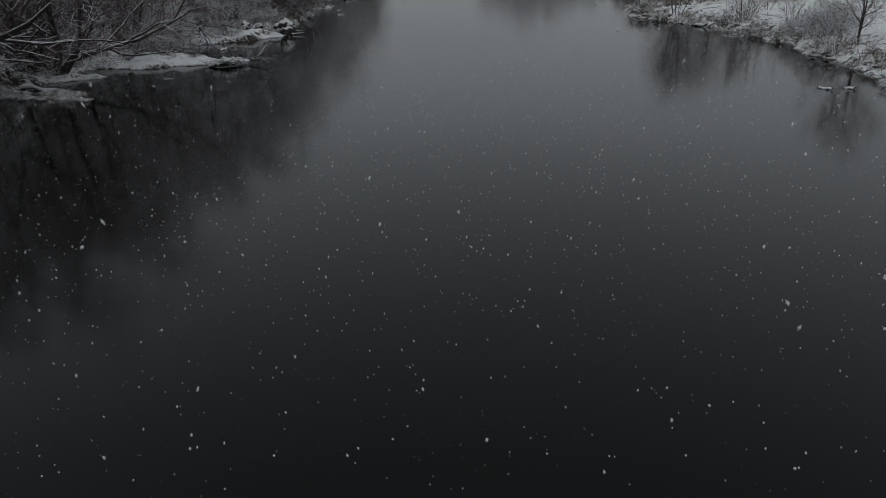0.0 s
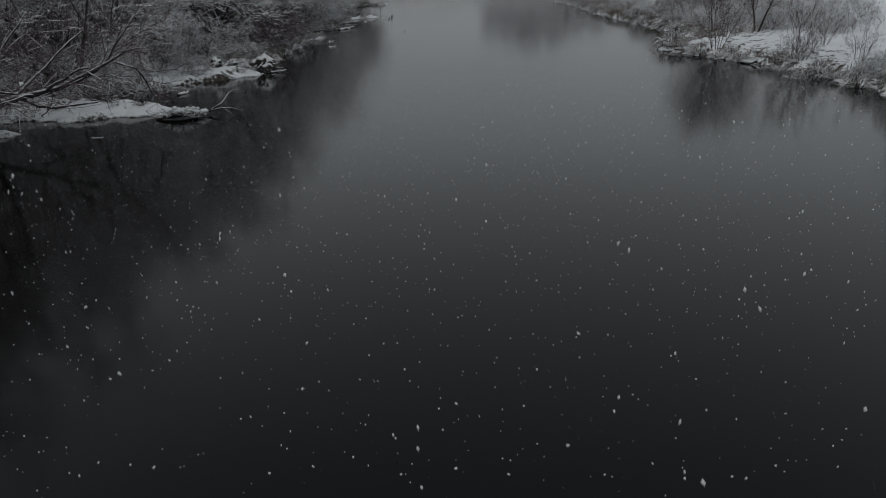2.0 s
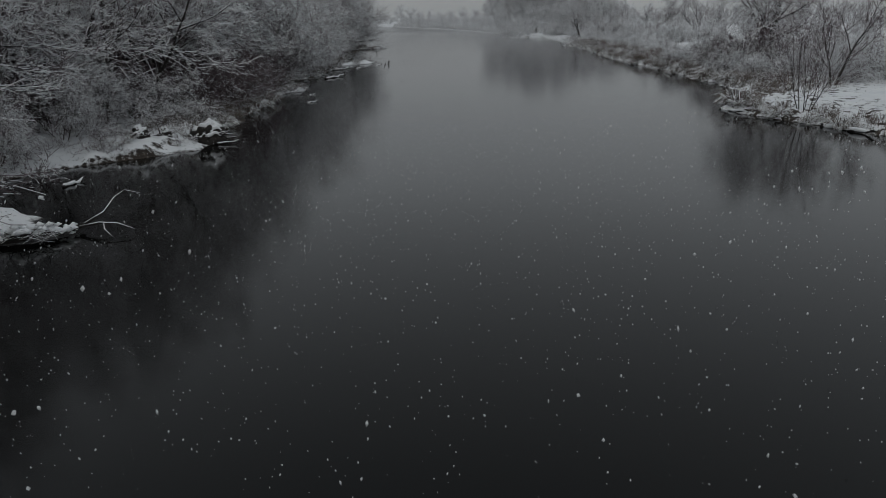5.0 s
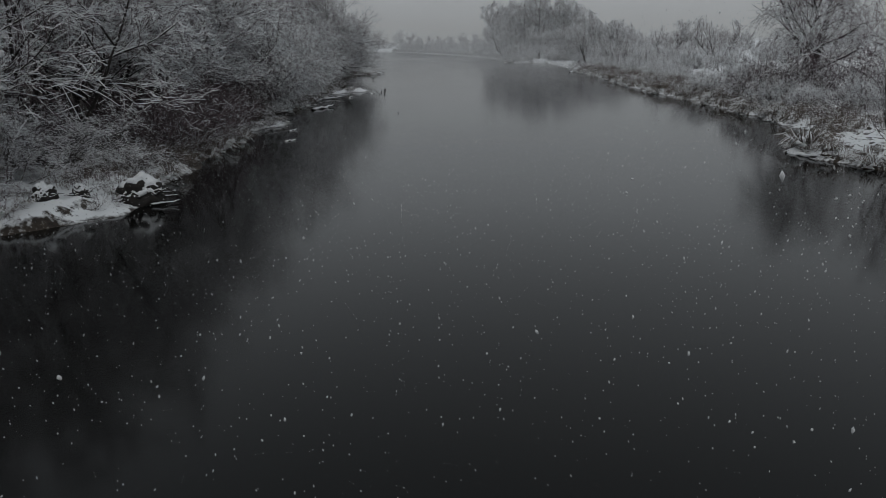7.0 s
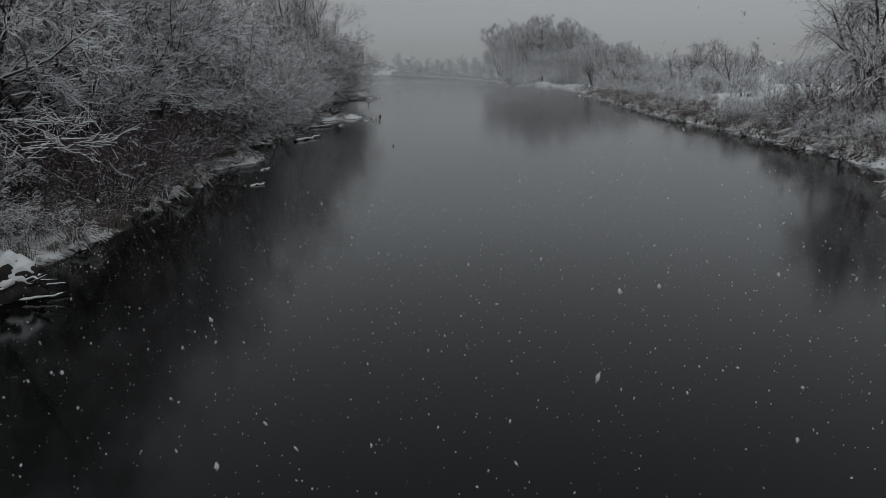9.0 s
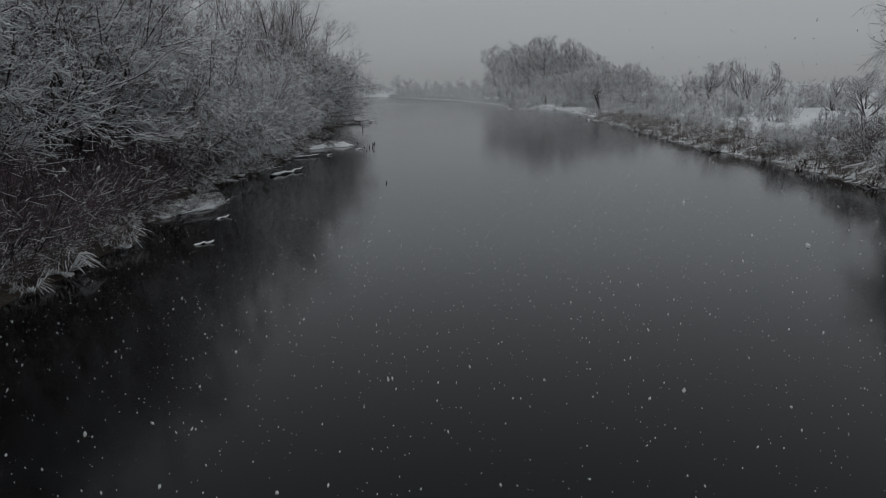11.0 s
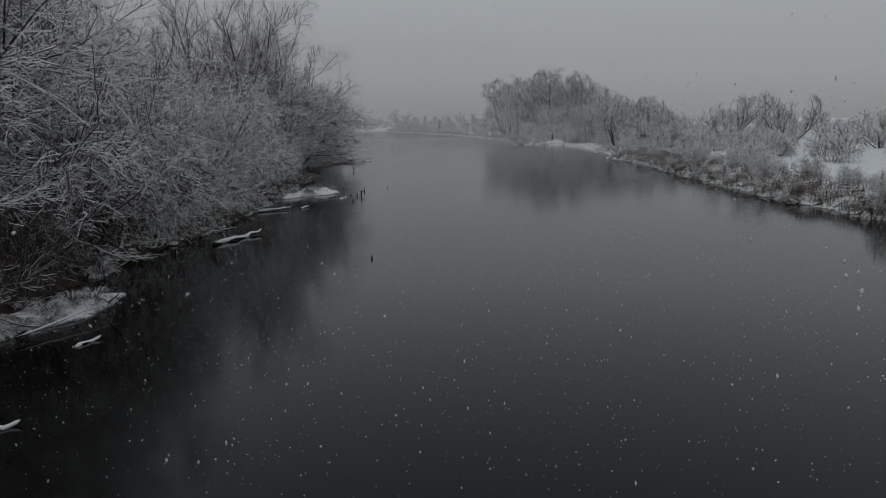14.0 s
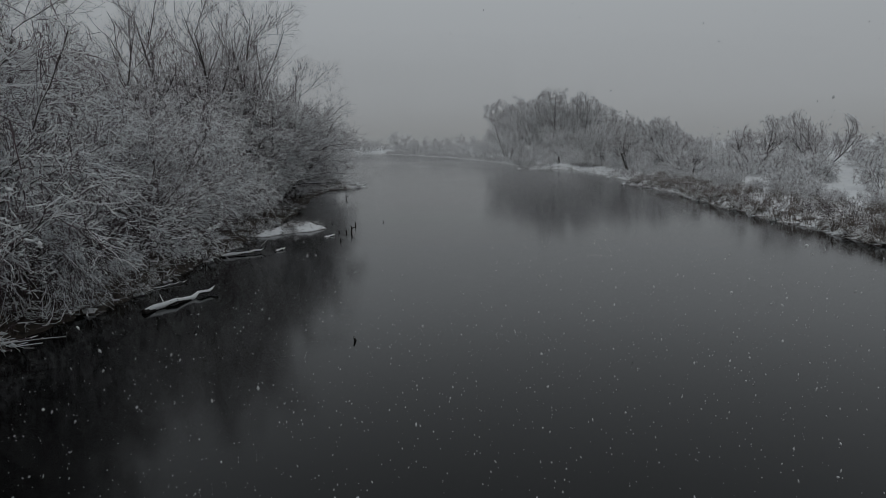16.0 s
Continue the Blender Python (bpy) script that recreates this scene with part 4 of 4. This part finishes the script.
drift_log((12.85, 51.4, 0.02), (13.35, 49.3, 0.06), 0.10, 211)
drift_log((14.7, 48.8, 0.05), (14.75, 46.0, 0.06), 0.09, 212)
drift_log((14.75, 45.6, 0.04), (15.4, 43.1, 0.08), 0.13, 213, "straight snow-topped log afloat beside the bank")
drift_log((12.5, 24.0, 0.0), (12.75, 23.5, 0.03), 0.05, 214)
drift_log((13.3, 23.9, 0.0), (13.55, 23.6, 0.04), 0.06, 215)
drift_log((-16.5, 27.0, 0.08), (-12.6, 25.2, 0.05), 0.09, 216, "half-sunk snowy trunk along the water's edge", 2)
drift_log((-8.9, 43.3, 0.05), (-8.1, 43.5, 0.12), 0.03, 217, "thin snowy stick poking from the bank")
drift_log((-10.97, 28.3, 0.0), (-10.55, 28.3, 0.02), 0.02, 218)
drift_log((19.4, 140.5, 0.02), (20.0, 143.0, 0.08), 0.16, 219)
drift_log((17.6, 127.0, 0.02), (18.2, 128.4, 0.10), 0.14, 220)


def stranded_branch():
    """A crooked branch with a bushy snowy butt, lying off the bar."""
    ob = tagged(new("stranded_branch"), "crooked bare branch with a snow-heaped butt stranded in shallow water", "driftwood")
    add_rod("butt", [(-10.0, 31.0, 0.0), (-9.6, 31.1, 0.10), (-9.2, 31.3, 0.14), (-8.8, 31.7, 0.12), (-8.45, 32.1, 0.12)], [0.03, 0.08, 0.10, 0.08, 0.045], WET_WOOD, ob)
    q = np.random.default_rng(12)
    bed = np.array([(-10.0 + 1.45 * u, 31.0 + 0.95 * u ** 2, 0.09 + 0.2 * math.sin(3.1 * u)) for u in q.random(120)]) + q.normal(0, 1, (120, 3)) * np.array((0.09, 0.11, 0.05))
    lv, lf = clumps(q, bed, 0.10)
    tagged(part("snow_crust", mesh_of("snow_crust", lv, lf, [SNOW], None, True), ob, "crust of fresh snow"), kind="stuff")
    add_rod("fork", [(-8.5, 32.0, 0.12), (-8.1, 32.4, 0.35), (-7.95, 32.7, 0.62), (-7.75, 32.8, 0.75), (-7.35, 32.7, 0.70)], [0.03, 0.025, 0.019, 0.013, 0.006], BARK_DARK, ob, "", 6)
    add_rod("fork", [(-8.5, 32.0, 0.12), (-8.0, 31.9, 0.24), (-7.6, 31.9, 0.22), (-7.2, 31.8, 0.12)], [0.032, 0.025, 0.018, 0.007], BARK_DARK, ob, "", 6)
    add_rod("fork", [(-7.9, 31.9, 0.22), (-7.7, 31.5, 0.2), (-7.4, 31.2, 0.12)], [0.015, 0.011, 0.006], BARK_DARK, ob, "", 5)
    q = np.random.default_rng(8)
    for k in range(56):
        p = np.array((-10.0 + 1.5 * q.random(), 31.0 + 0.5 * q.random(), 0.18))
        e = p + np.array((q.normal(0, 0.22), q.normal(-0.22, 0.16), -0.12 + 0.3 * q.random()))
        add_rod("side_twig", along(p, e, 3, 0.03, k), [0.012, 0.009, 0.005], BARK_DARK, ob, "", 4)


stranded_branch()


def root_stump(x, y, size, turn, seed):
    """An upturned root plate with a snow hood and roots."""
    q = np.random.default_rng(seed)
    ob = tagged(new("root_stump"), "upturned dark root plate hooded with snow at the bank's tip", "stump")
    ob.matrix_basis = pose(x, y, ground_at(x, y) - 0.05, 0, 0, turn) @ Matrix.Diagonal((size, size, size, 1))
    for name, mat, lift, rx in (("root_plate", WET_WOOD, 0.0, 1.0), ("snow_hood", SNOW, 0.10, 0.85)):
        bm = bmesh.new()
        bmesh.ops.create_icosphere(bm, subdivisions=4, radius=0.5)
        for v in bm.verts:
            d = 1 + 0.5 * noise.noise(v.co * 3.2 + Vector((seed, 0, 0))) + 0.3 * noise.noise(v.co * 8 + Vector((0, seed, 0)))
            v.co = Vector((v.co.x * 1.2 * d * rx, v.co.y * 0.7 * d * rx, v.co.z * 0.85 * d + 0.28 + lift))
            if name == "snow_hood":
                v.co.z = max(v.co.z, 0.42 + 0.18 * noise.noise(v.co * 4)) if v.co.x > -0.2 else v.co.z
        me = bpy.data.meshes.new(name)
        bm.to_mesh(me)
        bm.free()
        me.materials.append(mat)
        for p in me.polygons:
            p.use_smooth = True
        part(name, me, ob)
    for k in range(9):
        a = 2 * math.pi * k / 9 + q.random()
        e = np.array((0.95 * math.cos(a), 0.8 * math.sin(a), 0.05 + 0.5 * q.random()))
        add_rod("root", along((0.2 * math.cos(a), 0.2 * math.sin(a), 0.3), e, 5, 0.05, seed + k), [0.06, 0.05, 0.04, 0.025, 0.01], BARK_DARK, ob, "", 5)


root_stump(-9.3, 43.7, 1.05, 20, 3)
root_stump(-11.2, 42.2, 0.6, 80, 4)
place(tussocks, 1, 13.7, 51.7, 40, 2.1, 0.9, 0.1, "large hump of dead sedge draped with snow at the bank's tip")
root_stump(-10.6, 42.9, 0.5, 140, 6)


def stub(x, y, tall, lean, seed):
    """A dark broken branch end standing in the water."""
    q = np.random.default_rng(seed)
    ob = tagged(new("branch_stub"), "dark broken branch stub standing in the river", "stub", "stubs in the river")
    ob.matrix_basis = pose(x, y, 0)
    a = q.random() * 6.28
    e = (lean * math.cos(a), lean * math.sin(a), tall)
    add_rod("stick", along((0, 0, -0.2), e, 4, 0.02, seed), [0.04 + 0.05 * tall, 0.04, 0.035, 0.02], WET_WOOD, ob, "", 6)
    if tall > 0.25:
        add_rod("fork", along((e[0] * 0.4, e[1] * 0.4, tall * 0.5), (0.22, 0.05, tall * 0.75), 3, 0.02, seed), [0.035, 0.03, 0.015], WET_WOOD, ob, "", 5)


for k, (x, y, h, l) in enumerate([(-8.98, 113.2, 0.42, 0.1), (-5.97, 93.1, 0.25, 0.05), (-5.89, 90.3, 0.38, 0.25), (-6.12, 90.1, 0.2, 0.05), (-6.51, 90.4, 0.12, 0.05),
                                  (-6.02, 87.3, 0.12, 0.05), (-7.57, 94.4, 0.12, 0.1), (-4.6, 95.0, 0.1, 0.02), (-3.36, 70.0, 0.11, 0.2)]):
    stub(x, y, h, l, 300 + k)
snag = tagged(new("broken_snag"), "short dark broken trunk standing on the far snowy bank", "snag")
snag.matrix_basis = pose(20.5, 182.0, ground_at(20.5, 182.0) - 0.1)
add_rod("trunk", [(0, 0, 0), (0.03, 0, 0.6), (0.0, 0, 1.1), (0.06, 0, 1.5)], [0.2, 0.2, 0.17, 0.09], WET_WOOD, snag, "", 8)


# ---- snow in the air ----
def falling_snow(count, seed):
    """Loose flakes hanging in the air over the river, none near the flight line."""
    q = np.random.default_rng(seed)
    c = np.column_stack([q.uniform(-8, 6.5, count), q.uniform(0.5, 70, count), q.uniform(0.1, 8, count)])
    line = np.interp(c[:, 1], [0, 54], [0, -1.5])
    gap = np.hypot(c[:, 0] - line, c[:, 2] - 4.4)
    c = c[(gap > 1.5) & ((c[:, 2] < 4.7) | (q.random(len(c)) < 0.05))]
    n = len(c)
    size = 0.0036 + 0.0045 * q.random(n) ** 2 + 0.006 * (q.random(n) < 0.10)
    long = 1.0 + 1.3 * q.random(n) ** 2
    axis = unit(np.column_stack([q.normal(0, 0.3, n), q.normal(0, 0.3, n), np.ones(n)]))
    a = unit(np.cross(axis, q.normal(0, 1, (n, 3))))
    b = np.cross(axis, a)
    corners = [c + d * (size * (0.6 + 0.6 * q.random(n)))[:, None] + axis * (size * 0.3 * q.normal(0, 1, n))[:, None] for d in (a, b, -a, -b)]
    corners += [c + axis * (size * long)[:, None], c - axis * (size * long)[:, None]]
    v = np.stack(corners, 1).reshape(-1, 3)
    k = (np.arange(n) * 6)[:, None]
    faces = np.concatenate([k + np.array([t]) for j in range(4) for t in ([j, (j + 1) % 4, 4], [(j + 1) % 4, j, 5])])
    ob = new("falling_snow", mesh_of("falling_snow", v, faces, [FLAKE], None, True))
    tagged(ob, "countless white snowflakes drifting down over the river", "snowfall", kind="stuff")


falling_snow(74000, 17)


def distant_snowfall(count, seed, near, far, west, east):
    """Enlarged flakes that stand in for the haze between the camera and the far banks; larger and sparser with
    distance.
    """
    q = np.random.default_rng(seed)
    y = near + (far - near) * q.random(count) ** 0.75
    c = np.column_stack([q.uniform(west, east, count) * (y + 10) - 4, y, np.interp(y, [95, 180], [6.0, 24.0]) * q.random(count) ** 2.3])
    size = np.interp(y, [95, 200, 240], [0.024, 0.056, 0.07])[:, None]
    v = np.stack([c + unit(q.normal(0, 1, (count, 3))) * size for _ in range(3)], 1).reshape(-1, 3)
    ob = new("distant_snowfall", mesh_of("distant_snowfall", v, np.arange(3 * count).reshape(-1, 3), [VEIL]))
    tagged(ob, "snowfall of enlarged flakes that makes the haze before the far trees and banks", "snowfall", kind="stuff")


distant_snowfall(420000, 19, 95, 200, -0.12, 0.36)
distant_snowfall(150000, 20, 200, 236, -0.18, 0.09)
